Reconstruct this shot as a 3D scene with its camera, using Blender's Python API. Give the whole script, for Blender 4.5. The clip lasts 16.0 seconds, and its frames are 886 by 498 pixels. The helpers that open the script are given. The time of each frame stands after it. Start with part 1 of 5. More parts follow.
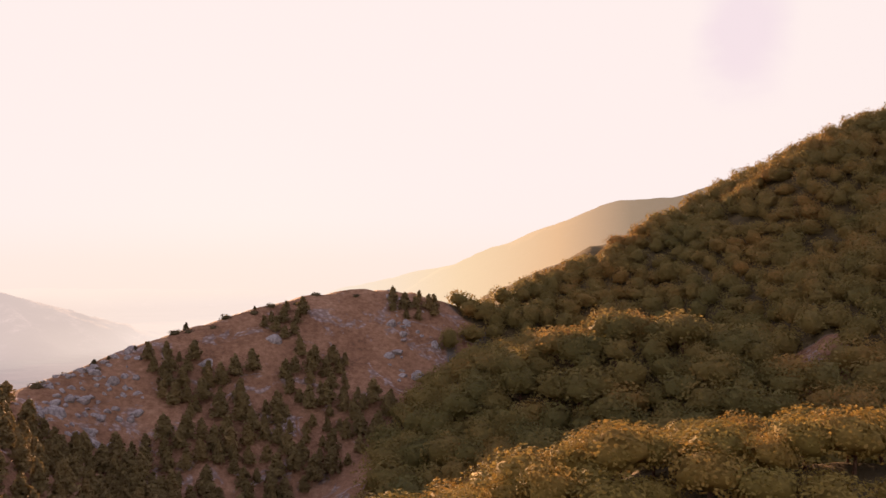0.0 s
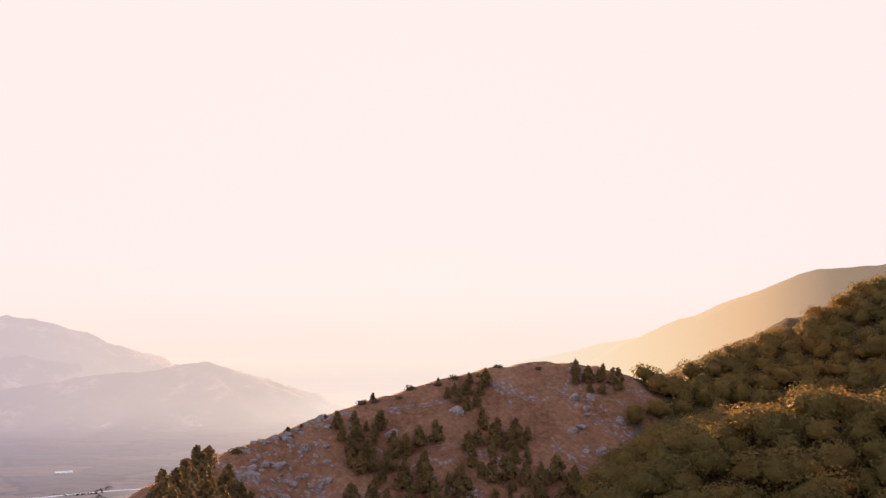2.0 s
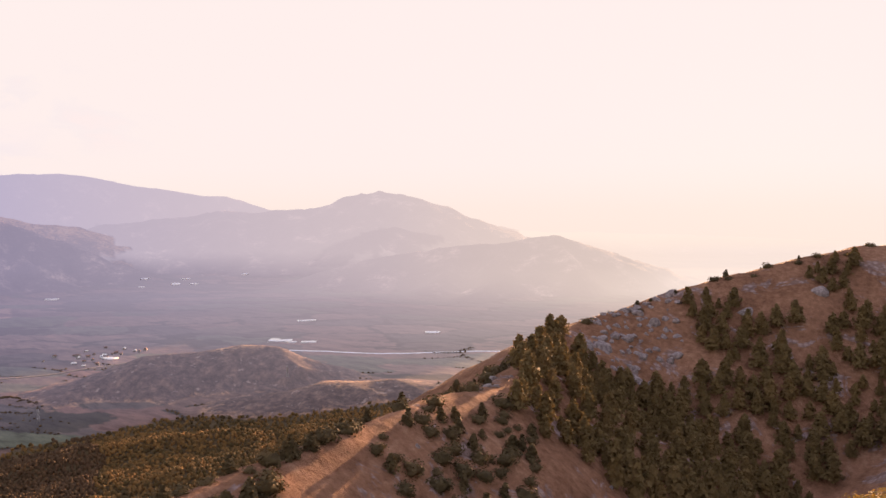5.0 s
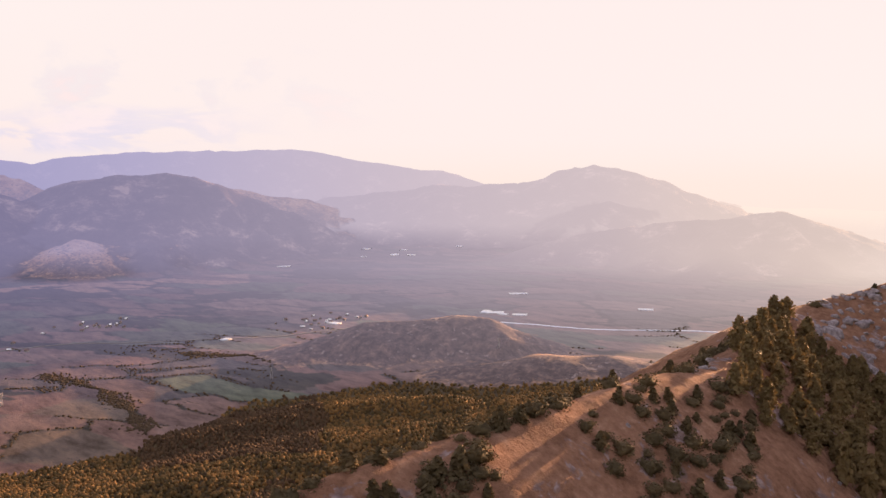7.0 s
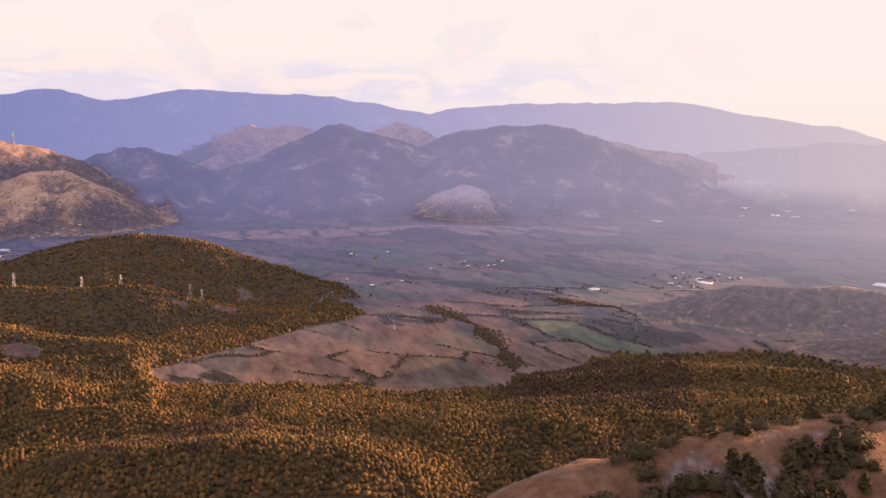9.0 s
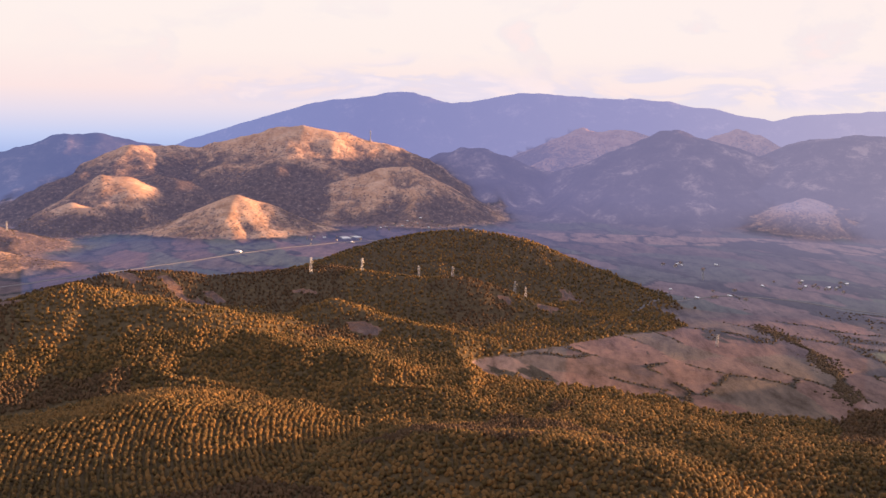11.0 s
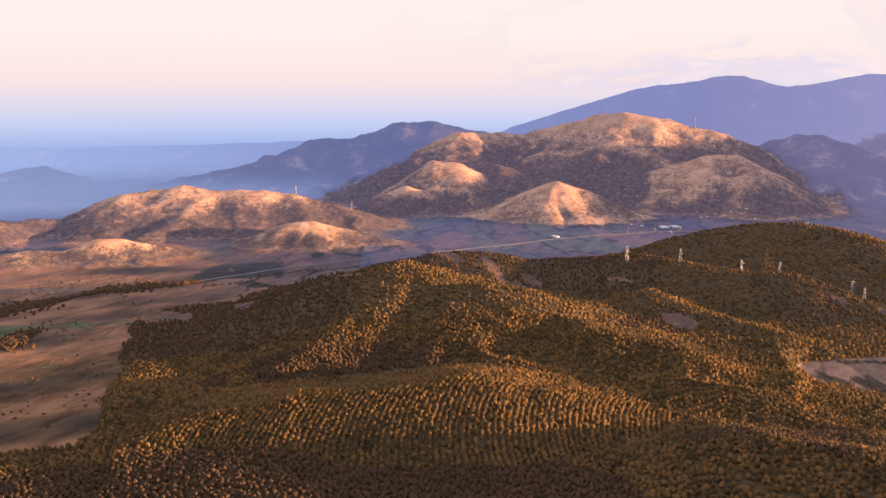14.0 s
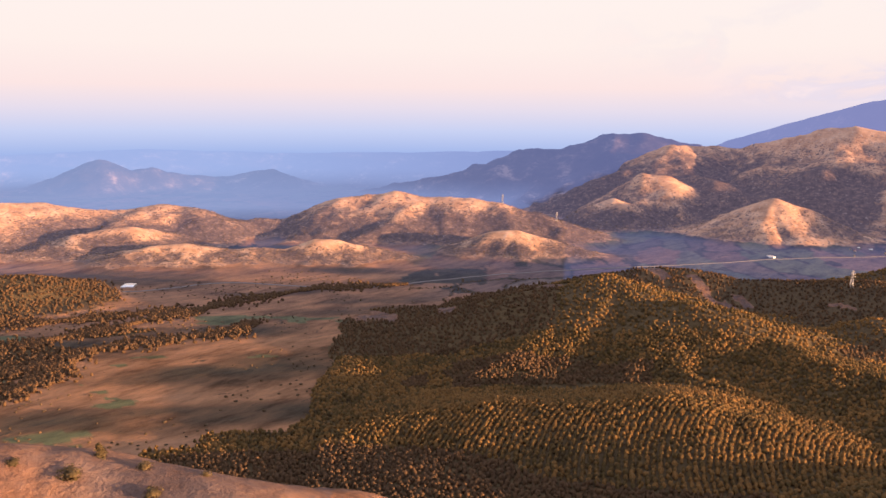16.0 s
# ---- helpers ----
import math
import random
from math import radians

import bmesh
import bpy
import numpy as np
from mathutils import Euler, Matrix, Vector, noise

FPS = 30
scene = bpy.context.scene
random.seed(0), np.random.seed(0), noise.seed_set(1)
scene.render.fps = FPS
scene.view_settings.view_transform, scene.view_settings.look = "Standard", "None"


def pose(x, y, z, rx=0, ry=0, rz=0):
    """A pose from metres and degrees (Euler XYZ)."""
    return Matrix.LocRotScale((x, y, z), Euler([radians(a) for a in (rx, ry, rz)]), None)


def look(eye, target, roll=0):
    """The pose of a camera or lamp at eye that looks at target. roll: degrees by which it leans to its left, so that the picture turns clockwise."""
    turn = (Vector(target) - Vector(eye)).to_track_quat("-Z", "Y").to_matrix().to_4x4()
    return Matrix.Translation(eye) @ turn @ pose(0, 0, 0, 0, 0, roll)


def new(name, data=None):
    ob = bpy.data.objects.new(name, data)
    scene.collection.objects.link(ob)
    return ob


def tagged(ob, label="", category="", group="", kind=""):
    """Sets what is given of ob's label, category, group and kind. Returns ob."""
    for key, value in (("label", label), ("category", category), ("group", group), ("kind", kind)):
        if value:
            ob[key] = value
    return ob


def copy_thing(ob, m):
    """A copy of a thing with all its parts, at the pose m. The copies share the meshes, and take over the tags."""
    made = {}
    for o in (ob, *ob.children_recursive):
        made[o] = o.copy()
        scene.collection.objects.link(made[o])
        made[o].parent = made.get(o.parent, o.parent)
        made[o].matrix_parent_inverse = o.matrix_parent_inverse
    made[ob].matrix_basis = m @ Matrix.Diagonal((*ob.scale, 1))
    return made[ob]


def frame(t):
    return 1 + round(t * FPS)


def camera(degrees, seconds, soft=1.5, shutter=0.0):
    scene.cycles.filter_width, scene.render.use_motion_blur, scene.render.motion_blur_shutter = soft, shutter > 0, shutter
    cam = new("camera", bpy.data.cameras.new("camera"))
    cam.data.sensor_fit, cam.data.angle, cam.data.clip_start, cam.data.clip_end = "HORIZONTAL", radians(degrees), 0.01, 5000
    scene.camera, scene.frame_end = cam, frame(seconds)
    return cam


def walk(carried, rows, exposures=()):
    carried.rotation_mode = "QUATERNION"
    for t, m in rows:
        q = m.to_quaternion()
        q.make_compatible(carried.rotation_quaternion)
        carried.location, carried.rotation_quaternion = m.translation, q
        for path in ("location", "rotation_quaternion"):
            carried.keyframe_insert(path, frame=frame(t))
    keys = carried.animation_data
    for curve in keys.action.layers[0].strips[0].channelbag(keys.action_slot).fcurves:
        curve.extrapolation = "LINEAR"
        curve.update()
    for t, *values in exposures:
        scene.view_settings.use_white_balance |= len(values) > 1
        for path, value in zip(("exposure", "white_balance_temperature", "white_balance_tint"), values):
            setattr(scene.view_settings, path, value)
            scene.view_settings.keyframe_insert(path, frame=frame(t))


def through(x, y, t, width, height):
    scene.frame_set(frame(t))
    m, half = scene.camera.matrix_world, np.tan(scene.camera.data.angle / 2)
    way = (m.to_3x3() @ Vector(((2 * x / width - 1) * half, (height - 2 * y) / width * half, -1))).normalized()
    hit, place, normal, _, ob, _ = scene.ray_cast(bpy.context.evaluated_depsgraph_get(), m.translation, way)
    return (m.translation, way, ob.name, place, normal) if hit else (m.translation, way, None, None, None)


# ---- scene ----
EYE = 380.0  # height of the camera over the valley floor
cam = camera(53.0, 16.0, soft=1.5)
PATH = [  # seconds, x, y, z from the first camera, pitch + 90, roll, yaw
    (0, -0.00, 0.00, -0.00, 88.93, -0.24, 0.00),
    (0.5, 0.06, 0.03, 0.01, 91.29, 0.10, 1.65),
    (1, 0.11, 0.07, 0.02, 92.44, -0.20, 3.35),
    (1.5, 0.14, 0.11, -0.00, 94.05, -0.15, 6.60),
    (2, 0.10, 0.16, -0.02, 93.54, -0.03, 11.68),
    (2.5, -0.01, 0.23, -0.03, 92.01, 0.00, 15.99),
    (3, -0.19, 0.32, -0.04, 90.24, -0.53, 19.98),
    (3.5, -0.39, 0.44, -0.05, 88.78, -0.54, 22.48),
    (4, -0.59, 0.58, -0.08, 86.87, -0.94, 25.34),
    (4.5, -0.77, 0.73, -0.12, 85.35, -0.70, 29.38),
    (5, -0.94, 0.88, -0.16, 85.57, 0.49, 33.73),
    (5.2, -1.00, 0.93, -0.16, 85.30, 0.84, 35.73),
    (7.3, -1.45, 1.53, -0.19, 84.15, 0.18, 49.85),
    (7.5, -1.49, 1.58, -0.19, 84.17, -0.21, 51.90),
    (8, -1.55, 1.69, -0.21, 82.99, 0.05, 58.75),
    (8.5, -1.61, 1.79, -0.22, 81.71, 0.03, 65.48),
    (9, -1.67, 1.86, -0.23, 81.23, 0.16, 71.25),
    (9.5, -1.73, 1.92, -0.23, 81.00, 0.92, 76.17),
    (10, -1.78, 1.95, -0.24, 81.10, 0.95, 82.14),
    (10.2, -1.80, 1.96, -0.25, 81.19, 0.35, 84.59),
    (12.3, -1.98, 1.97, -0.32, 81.50, -0.29, 100.85),
    (12.5, -2.00, 1.97, -0.33, 81.44, -0.31, 102.12),
    (13, -2.04, 1.97, -0.35, 81.21, 0.20, 105.65),
    (13.5, -2.08, 1.97, -0.37, 80.64, -0.09, 109.14),
    (14, -2.13, 1.97, -0.40, 80.46, 0.09, 112.63),
    (14.5, -2.17, 1.96, -0.42, 80.63, -0.60, 116.33),
    (15, -2.20, 1.95, -0.44, 80.68, -0.88, 119.13),
    (15.5, -2.23, 1.93, -0.46, 80.49, -0.77, 121.81),
    (16, -2.25, 1.90, -0.49, 81.08, -0.45, 125.95),
]
walk(cam, [(t, pose(x, y, z + EYE, rx, ry, rz)) for t, x, y, z, rx, ry, rz in PATH])

# ---- world, sun, exposure ----
scene.view_settings.exposure = 1.0
SUN_AZ, SUN_EL = 13.0, 4.6  # degrees to the left of ahead, and above the horizon
AIR_AZ = 13.0  # where the evening air is brightest


def ray(az, el):
    a, e = radians(az), radians(el)
    return Vector((-math.sin(a) * math.cos(e), math.cos(a) * math.cos(e), math.sin(e)))


SUNWARD = ray(SUN_AZ, SUN_EL)
world = bpy.data.worlds.new("evening_sky")
scene.world = world
world.use_nodes = True


class Nodes:
    """A small builder of node trees."""

    def __init__(self, tree):
        self.tree = tree
        tree.nodes.clear()

    def add(self, kind, **props):
        node = self.tree.nodes.new(kind)
        for key, value in props.items():
            if key in node.inputs:
                node.inputs[key].default_value = value
            else:
                setattr(node, key, value)
        return node

    def link(self, a, b):
        self.tree.links.new(a, b)

    def put(self, value, socket):
        if hasattr(value, "is_output"):
            self.link(value, socket)
        else:
            socket.default_value = value

    def math(self, op, a, b=0.0, c=0.0, clamp=False):
        node = self.add("ShaderNodeMath", operation=op, use_clamp=clamp)
        for value, socket in zip((a, b, c), node.inputs):
            self.put(value, socket)
        return node.outputs[0]

    def ramp(self, fac, stops, mode="LINEAR"):
        node = self.add("ShaderNodeValToRGB")
        node.color_ramp.interpolation = mode
        marks = node.color_ramp.elements
        while len(marks) < len(stops):
            marks.new(0.5)
        for mark, (place, colour) in zip(marks, stops):
            mark.position = place
            mark.color = (*colour, 1) if len(colour) == 3 else colour
        self.put(fac, node.inputs[0])
        return node.outputs[0]

    def mix(self, fac, a, b, mode="MIX"):
        node = self.add("ShaderNodeMix", data_type="RGBA", blend_type=mode)
        for value, socket in zip((fac, a, b), (node.inputs[0], node.inputs[6], node.inputs[7])):
            if isinstance(value, tuple) and len(value) == 3:
                value = (*value, 1)
            self.put(value, socket)
        return node.outputs[2]

    def noise(self, vector, scale, detail=4.0, rough=0.55, dist=0.0):
        node = self.add("ShaderNodeTexNoise", Scale=scale, Detail=detail, Roughness=rough, Distortion=dist)
        self.link(vector, node.inputs["Vector"])
        return node.outputs[0]

    def smooth(self, value, low, high):
        node = self.add("ShaderNodeMapRange", interpolation_type="SMOOTHSTEP")
        node.inputs[1].default_value, node.inputs[2].default_value = low, high
        self.put(value, node.inputs[0])
        return node.outputs[0]


def build_sky():
    n = Nodes(world.node_tree)
    out = n.add("ShaderNodeOutputWorld")
    back = n.add("ShaderNodeBackground")
    n.link(back.outputs[0], out.inputs[0])
    way = n.add("ShaderNodeTexCoord").outputs["Generated"]
    split = n.add("ShaderNodeSeparateXYZ")
    n.link(way, split.inputs[0])
    high = split.outputs[2]
    dot = n.add("ShaderNodeVectorMath", operation="DOT_PRODUCT")
    n.link(way, dot.inputs[0])
    dot.inputs[1].default_value = ray(AIR_AZ, 0)
    # the clear evening sky away from the sun, in steps of the sine of the height from -0.1 to 0.3
    step = n.math("MULTIPLY_ADD", high, 2.5, 0.25, clamp=True)
    away = n.ramp(step, [(0.0, (0.13, 0.22, 0.50)), (0.12, (0.34, 0.46, 0.82)), (0.19, (0.58, 0.64, 0.90)), (0.25, (0.80, 0.73, 0.85)),
                         (0.31, (0.98, 0.79, 0.78)), (0.42, (1.0, 0.87, 0.83)), (0.62, (1.0, 0.90, 0.87)), (1.0, (0.97, 0.91, 0.90))])
    near = n.ramp(step, [(0.0, (1.0, 0.80, 0.70)), (0.17, (1.0, 0.83, 0.76)), (0.24, (1.0, 0.855, 0.81)), (0.29, (1.0, 0.865, 0.835)), (0.4, (1.0, 0.868, 0.845)), (1.0, (1.0, 0.868, 0.845))])
    side = n.smooth(dot.outputs["Value"], 0.10, 0.80)
    haze = n.mix(side, away, near)
    haze = n.mix(n.smooth(high, 0.36, 0.75), haze, (0.70, 0.68, 0.92))  # the deeper sky overhead
    # evening clouds: a broken bank on the far range and small puffs above it, thinning out away from the range
    over = n.add("ShaderNodeVectorMath", operation="DOT_PRODUCT")
    n.link(way, over.inputs[0])
    over.inputs[1].default_value = ray(84, 0)
    toward = n.smooth(over.outputs["Value"], 0.80, 0.97)
    stretch = n.add("ShaderNodeMapping")
    n.link(way, stretch.inputs[0])
    stretch.inputs["Scale"].default_value = (1.0, 1.0, 2.2)
    puff = n.noise(stretch.outputs[0], 8.0, 5.0, 0.55, 0.4)
    low = n.math("MULTIPLY", n.smooth(high, 0.02, 0.05), n.math("SUBTRACT", 1.0, n.smooth(high, 0.08, 0.15)))
    cloud = n.math("MULTIPLY", n.math("MULTIPLY", n.smooth(puff, 0.55, 0.70), low), toward)
    grey = n.mix(n.smooth(puff, 0.58, 0.70), (0.66, 0.68, 0.84), (0.98, 0.78, 0.80))
    haze = n.mix(n.math("MULTIPLY", cloud, 0.5), haze, grey)
    flat = n.add("ShaderNodeMapping")
    n.link(way, flat.inputs[0])
    flat.inputs["Scale"].default_value = (1.0, 1.0, 4.0)
    sheet = n.noise(flat.outputs[0], 8.0, 6.0, 0.58, 0.5)
    bank = n.math("MULTIPLY", n.smooth(high, 0.004, 0.016), n.math("SUBTRACT", 1.0, n.smooth(n.math("ADD", high, n.math("MULTIPLY", n.noise(flat.outputs[0], 6.0, 3.0), -0.08)), -0.006, 0.02)))
    bank = n.math("MULTIPLY", n.math("MULTIPLY", n.smooth(sheet, 0.40, 0.54), bank), n.smooth(over.outputs["Value"], 0.88, 0.97))
    haze = n.mix(n.math("MULTIPLY", bank, 0.8), haze, n.mix(n.smooth(sheet, 0.46, 0.64), (0.72, 0.70, 0.88), (0.99, 0.84, 0.87)))
    # a pink wisp over the forested slope
    wisp = n.add("ShaderNodeVectorMath", operation="SUBTRACT")
    n.link(way, wisp.inputs[0])
    wisp.inputs[1].default_value = ray(-18.6, 12.5)
    squash = n.add("ShaderNodeVectorMath", operation="MULTIPLY")
    n.link(wisp.outputs[0], squash.inputs[0])
    squash.inputs[1].default_value = (1.0, 1.0, 0.55)
    size = n.add("ShaderNodeVectorMath", operation="LENGTH")
    n.link(squash.outputs[0], size.inputs[0])
    soft = n.math("SUBTRACT", 1.0, n.smooth(n.math("ADD", size.outputs["Value"], n.math("MULTIPLY_ADD", n.noise(stretch.outputs[0], 9.0, 4.0), 0.06, -0.03)), 0.012, 0.062))
    haze = n.mix(n.math("MULTIPLY", soft, 0.75), haze, (0.90, 0.74, 0.80))
    air = n.add("ShaderNodeTexSky", sky_type="NISHITA", sun_disc=False, sun_elevation=radians(SUN_EL), sun_rotation=radians(-SUN_AZ),
                altitude=900.0, air_density=1.0, dust_density=2.0, ozone_density=1.0)
    both = n.mix(0.0006, haze, air.outputs[0])
    n.link(both, back.inputs[0])
    back.inputs[1].default_value = 0.5


build_sky()
sun = new("sun", bpy.data.lights.new("sun", "SUN"))
sun.data.energy, sun.data.angle, sun.data.color = 8.5, radians(0.6), (1.0, 0.56, 0.30)
sun.matrix_world = look(SUNWARD * 3000 + Vector((0, 0, EYE)), (0, 0, EYE))


# ---- materials ----
def surface(name, rough=0.9, spec=0.2):
    """A material with its node helper, its shader, and the world position."""
    m = bpy.data.materials.new(name)
    m.use_nodes = True
    n = Nodes(m.node_tree)
    out, bsdf = n.add("ShaderNodeOutputMaterial"), n.add("ShaderNodeBsdfPrincipled")
    n.link(bsdf.outputs[0], out.inputs[0])
    bsdf.inputs["Roughness"].default_value = rough
    bsdf.inputs["Specular IOR Level"].default_value = spec
    place = n.add("ShaderNodeNewGeometry").outputs["Position"]
    return m, n, bsdf, place


def bumped(n, bsdf, height, strength, distance):
    b = n.add("ShaderNodeBump", Strength=strength, Distance=distance)
    n.link(height, b.inputs["Height"])
    n.link(b.outputs[0], bsdf.inputs["Normal"])


def land_material(name, veiled=False, sunny=False):
    """The skin of the land: dry turf with rock, bald tan hills with shrubs and painted shade, forest floor and valley
    fields, by the weights that the mesh carries.
    """
    m, n, bsdf, place = surface(name, 0.95, 0.05)
    cover = n.add("ShaderNodeAttribute", attribute_name="cover")
    part3 = n.add("ShaderNodeSeparateColor")
    n.link(cover.outputs["Color"], part3.inputs[0])
    turf_w, tan_w, wood_w = part3.outputs[0], part3.outputs[1], part3.outputs[2]
    dim_w = cover.outputs["Alpha"]
    jitter = n.math("MULTIPLY_ADD", n.noise(place, 0.03, 4.0, 0.6), 0.7, -0.35)

    def weight(w):
        return n.smooth(n.math("ADD", w, jitter), 0.40, 0.60)

    # valley fields: the crops that the mesh carries, mottled along the furrows
    crop = n.add("ShaderNodeAttribute", attribute_name="crop").outputs["Color"]
    streak = n.add("ShaderNodeMapping")
    n.link(place, streak.inputs[0])
    streak.inputs["Rotation"].default_value = (0, 0, 0.62)
    streak.inputs["Scale"].default_value = (0.35, 1.0, 1.0)
    along = streak.outputs[0]
    mottle = n.ramp(n.noise(along, 0.03, 7.0, 0.72), [(0.34, (0.50, 0.48, 0.46)), (0.5, (1.0, 1.0, 1.0)), (0.66, (1.5, 1.4, 1.3))])
    field = n.mix(1.0, crop, mottle, "MULTIPLY")
    brush = n.smooth(n.noise(along, 0.03, 7.0, 0.8, 0.5), 0.60, 0.64)
    field = n.mix(n.math("MULTIPLY", brush, 0.8), field, (0.05, 0.046, 0.036))
    # dry turf with stones
    scrub = n.add("ShaderNodeAttribute", attribute_name="scrub").outputs["Fac"]
    fine = n.noise(place, 0.45, 6.0, 0.72)
    broad = n.noise(place, 0.05, 5.0, 0.6)
    both = n.math("MULTIPLY_ADD", fine, 0.6, n.math("MULTIPLY", broad, 0.4))
    turf = n.ramp(both, [(0.34, (0.115, 0.06, 0.036)), (0.46, (0.205, 0.104, 0.06)), (0.56, (0.275, 0.146, 0.087)), (0.68, (0.38, 0.225, 0.145))])
    cells = n.add("ShaderNodeTexVoronoi", Scale=0.55)
    n.link(place, cells.inputs["Vector"])
    stone = n.mix(n.smooth(cells.outputs["Distance"], 0.15, 0.75), (0.40, 0.34, 0.34), (0.15, 0.12, 0.12))
    bare = n.smooth(n.noise(place, 0.07, 6.0, 0.7, 0.6), 0.565, 0.61)
    clean = n.math("SUBTRACT", 1.0, n.smooth(scrub, 0.1, 0.3))
    turf = n.mix(n.math("MULTIPLY", n.math("MULTIPLY", bare, clean), 0.55), turf, stone)
    # bald hills
    scrubby = n.noise(place, 0.03, 7.0, 0.75, 0.4)
    bald = n.ramp(n.noise(place, 0.02, 7.0, 0.7), [(0.36, (0.38, 0.21, 0.115)), (0.5, (0.56, 0.33, 0.19)), (0.64, (0.68, 0.44, 0.28))])
    # dark shrub colour, which also serves as shade on the hills' lower sides
    under = n.ramp(n.noise(place, 0.06, 6.0, 0.75), [(0.38, (0.078, 0.058, 0.054)), (0.52, (0.13, 0.094, 0.084)), (0.66, (0.24, 0.16, 0.125))])
    shrubs = n.smooth(n.math("ADD", scrub, n.math("MULTIPLY_ADD", scrubby, 1.8, -0.4)), 0.70, 1.25)
    bald = n.mix(n.math("MULTIPLY", n.smooth(n.noise(place, 0.05, 6.0, 0.7), 0.6, 0.65), 0.7), bald, (0.50, 0.41, 0.36))
    specks = n.smooth(n.noise(place, 0.10, 4.0, 0.65), 0.55, 0.61)
    bald = n.mix(n.math("MULTIPLY", specks, n.smooth(scrub, -0.1, 0.35)), bald, under)
    pale = n.smooth(n.noise(place, 0.075, 5.0, 0.7, 0.4), 0.60, 0.66)
    bald = n.mix(n.math("MULTIPLY", pale, 0.6), bald, (0.66, 0.52, 0.42))
    bald = n.mix(shrubs, bald, under)
    bald = n.mix(n.math("MULTIPLY", n.math("MULTIPLY", pale, shrubs), 0.5), bald, (0.45, 0.35, 0.30))
    turf = n.mix(shrubs, turf, under)
    # forest floor, and the dim slopes of far ranges, with pale flecks painted as sunlit spots
    wood = n.ramp(n.noise(place, 0.15, 5.0, 0.6), [(0.35, (0.075, 0.055, 0.030)), (0.65, (0.125, 0.088, 0.044))])
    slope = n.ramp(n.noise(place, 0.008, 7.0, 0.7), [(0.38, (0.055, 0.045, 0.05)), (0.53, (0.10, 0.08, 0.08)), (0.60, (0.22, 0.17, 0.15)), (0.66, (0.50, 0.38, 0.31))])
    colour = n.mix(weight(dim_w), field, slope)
    colour = n.mix(weight(wood_w), colour, wood)
    colour = n.mix(weight(tan_w), colour, bald)
    colour = n.mix(weight(turf_w), colour, turf)
    n.link(colour, bsdf.inputs["Base Color"])
    rise = n.math("MULTIPLY_ADD", fine, 0.5, n.noise(place, 0.06, 6.0, 0.7))
    bumped(n, bsdf, rise, 0.7, 3.0)
    if veiled:  # haze painted on far land: emission mixed over its own colour
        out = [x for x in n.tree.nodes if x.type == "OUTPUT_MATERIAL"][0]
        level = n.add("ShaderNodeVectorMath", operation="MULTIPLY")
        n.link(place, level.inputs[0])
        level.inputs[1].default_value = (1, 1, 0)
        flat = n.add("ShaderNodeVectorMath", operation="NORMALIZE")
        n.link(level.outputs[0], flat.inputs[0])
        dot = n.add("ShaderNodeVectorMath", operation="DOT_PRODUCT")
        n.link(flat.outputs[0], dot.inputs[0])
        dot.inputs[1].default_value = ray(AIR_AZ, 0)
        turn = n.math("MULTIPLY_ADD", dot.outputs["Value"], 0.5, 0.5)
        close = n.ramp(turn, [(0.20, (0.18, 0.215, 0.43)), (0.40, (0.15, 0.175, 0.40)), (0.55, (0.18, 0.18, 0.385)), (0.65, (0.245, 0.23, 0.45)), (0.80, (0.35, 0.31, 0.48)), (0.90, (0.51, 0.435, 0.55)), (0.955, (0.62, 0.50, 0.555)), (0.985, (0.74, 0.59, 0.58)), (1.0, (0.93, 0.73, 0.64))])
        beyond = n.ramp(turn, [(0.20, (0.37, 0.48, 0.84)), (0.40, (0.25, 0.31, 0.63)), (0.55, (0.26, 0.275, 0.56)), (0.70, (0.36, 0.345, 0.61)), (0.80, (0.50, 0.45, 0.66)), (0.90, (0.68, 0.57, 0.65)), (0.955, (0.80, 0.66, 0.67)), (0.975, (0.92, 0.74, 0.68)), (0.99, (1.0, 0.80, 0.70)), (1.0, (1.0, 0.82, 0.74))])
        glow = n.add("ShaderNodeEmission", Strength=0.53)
        if sunny:  # golden haze painted on the ridge beneath the sun
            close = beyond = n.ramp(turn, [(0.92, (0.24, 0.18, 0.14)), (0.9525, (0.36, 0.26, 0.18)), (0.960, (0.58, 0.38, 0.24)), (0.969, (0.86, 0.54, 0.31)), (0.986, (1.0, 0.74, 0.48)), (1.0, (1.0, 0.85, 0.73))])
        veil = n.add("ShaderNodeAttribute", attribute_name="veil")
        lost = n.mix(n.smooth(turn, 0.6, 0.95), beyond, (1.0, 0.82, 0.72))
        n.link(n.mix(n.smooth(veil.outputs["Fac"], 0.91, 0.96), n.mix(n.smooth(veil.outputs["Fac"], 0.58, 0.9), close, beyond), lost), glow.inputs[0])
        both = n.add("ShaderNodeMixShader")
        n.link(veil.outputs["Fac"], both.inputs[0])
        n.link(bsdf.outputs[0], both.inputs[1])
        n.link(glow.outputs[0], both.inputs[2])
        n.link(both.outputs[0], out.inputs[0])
    return m


LAND = land_material("dry_land")
BACKDROP = land_material("distant_land_haze", True)
GOLDEN = land_material("sunlit_distance_haze", True, True)
TURF, TAN, FLOOR, RANGE = range(4)


# ---- terrain ----
def lattice(ix, iy, seed):
    """A number from 0 to 1 for each point of a square lattice."""
    h = (ix.astype(np.int64) * 374761393 + iy.astype(np.int64) * 668265263 + seed * 974634777) & 0x7FFFFFFF
    h = ((h ^ (h >> 13)) * 1274126177) & 0x7FFFFFFF
    return ((h ^ (h >> 16)) & 0xFFFFF) / float(0xFFFFF)


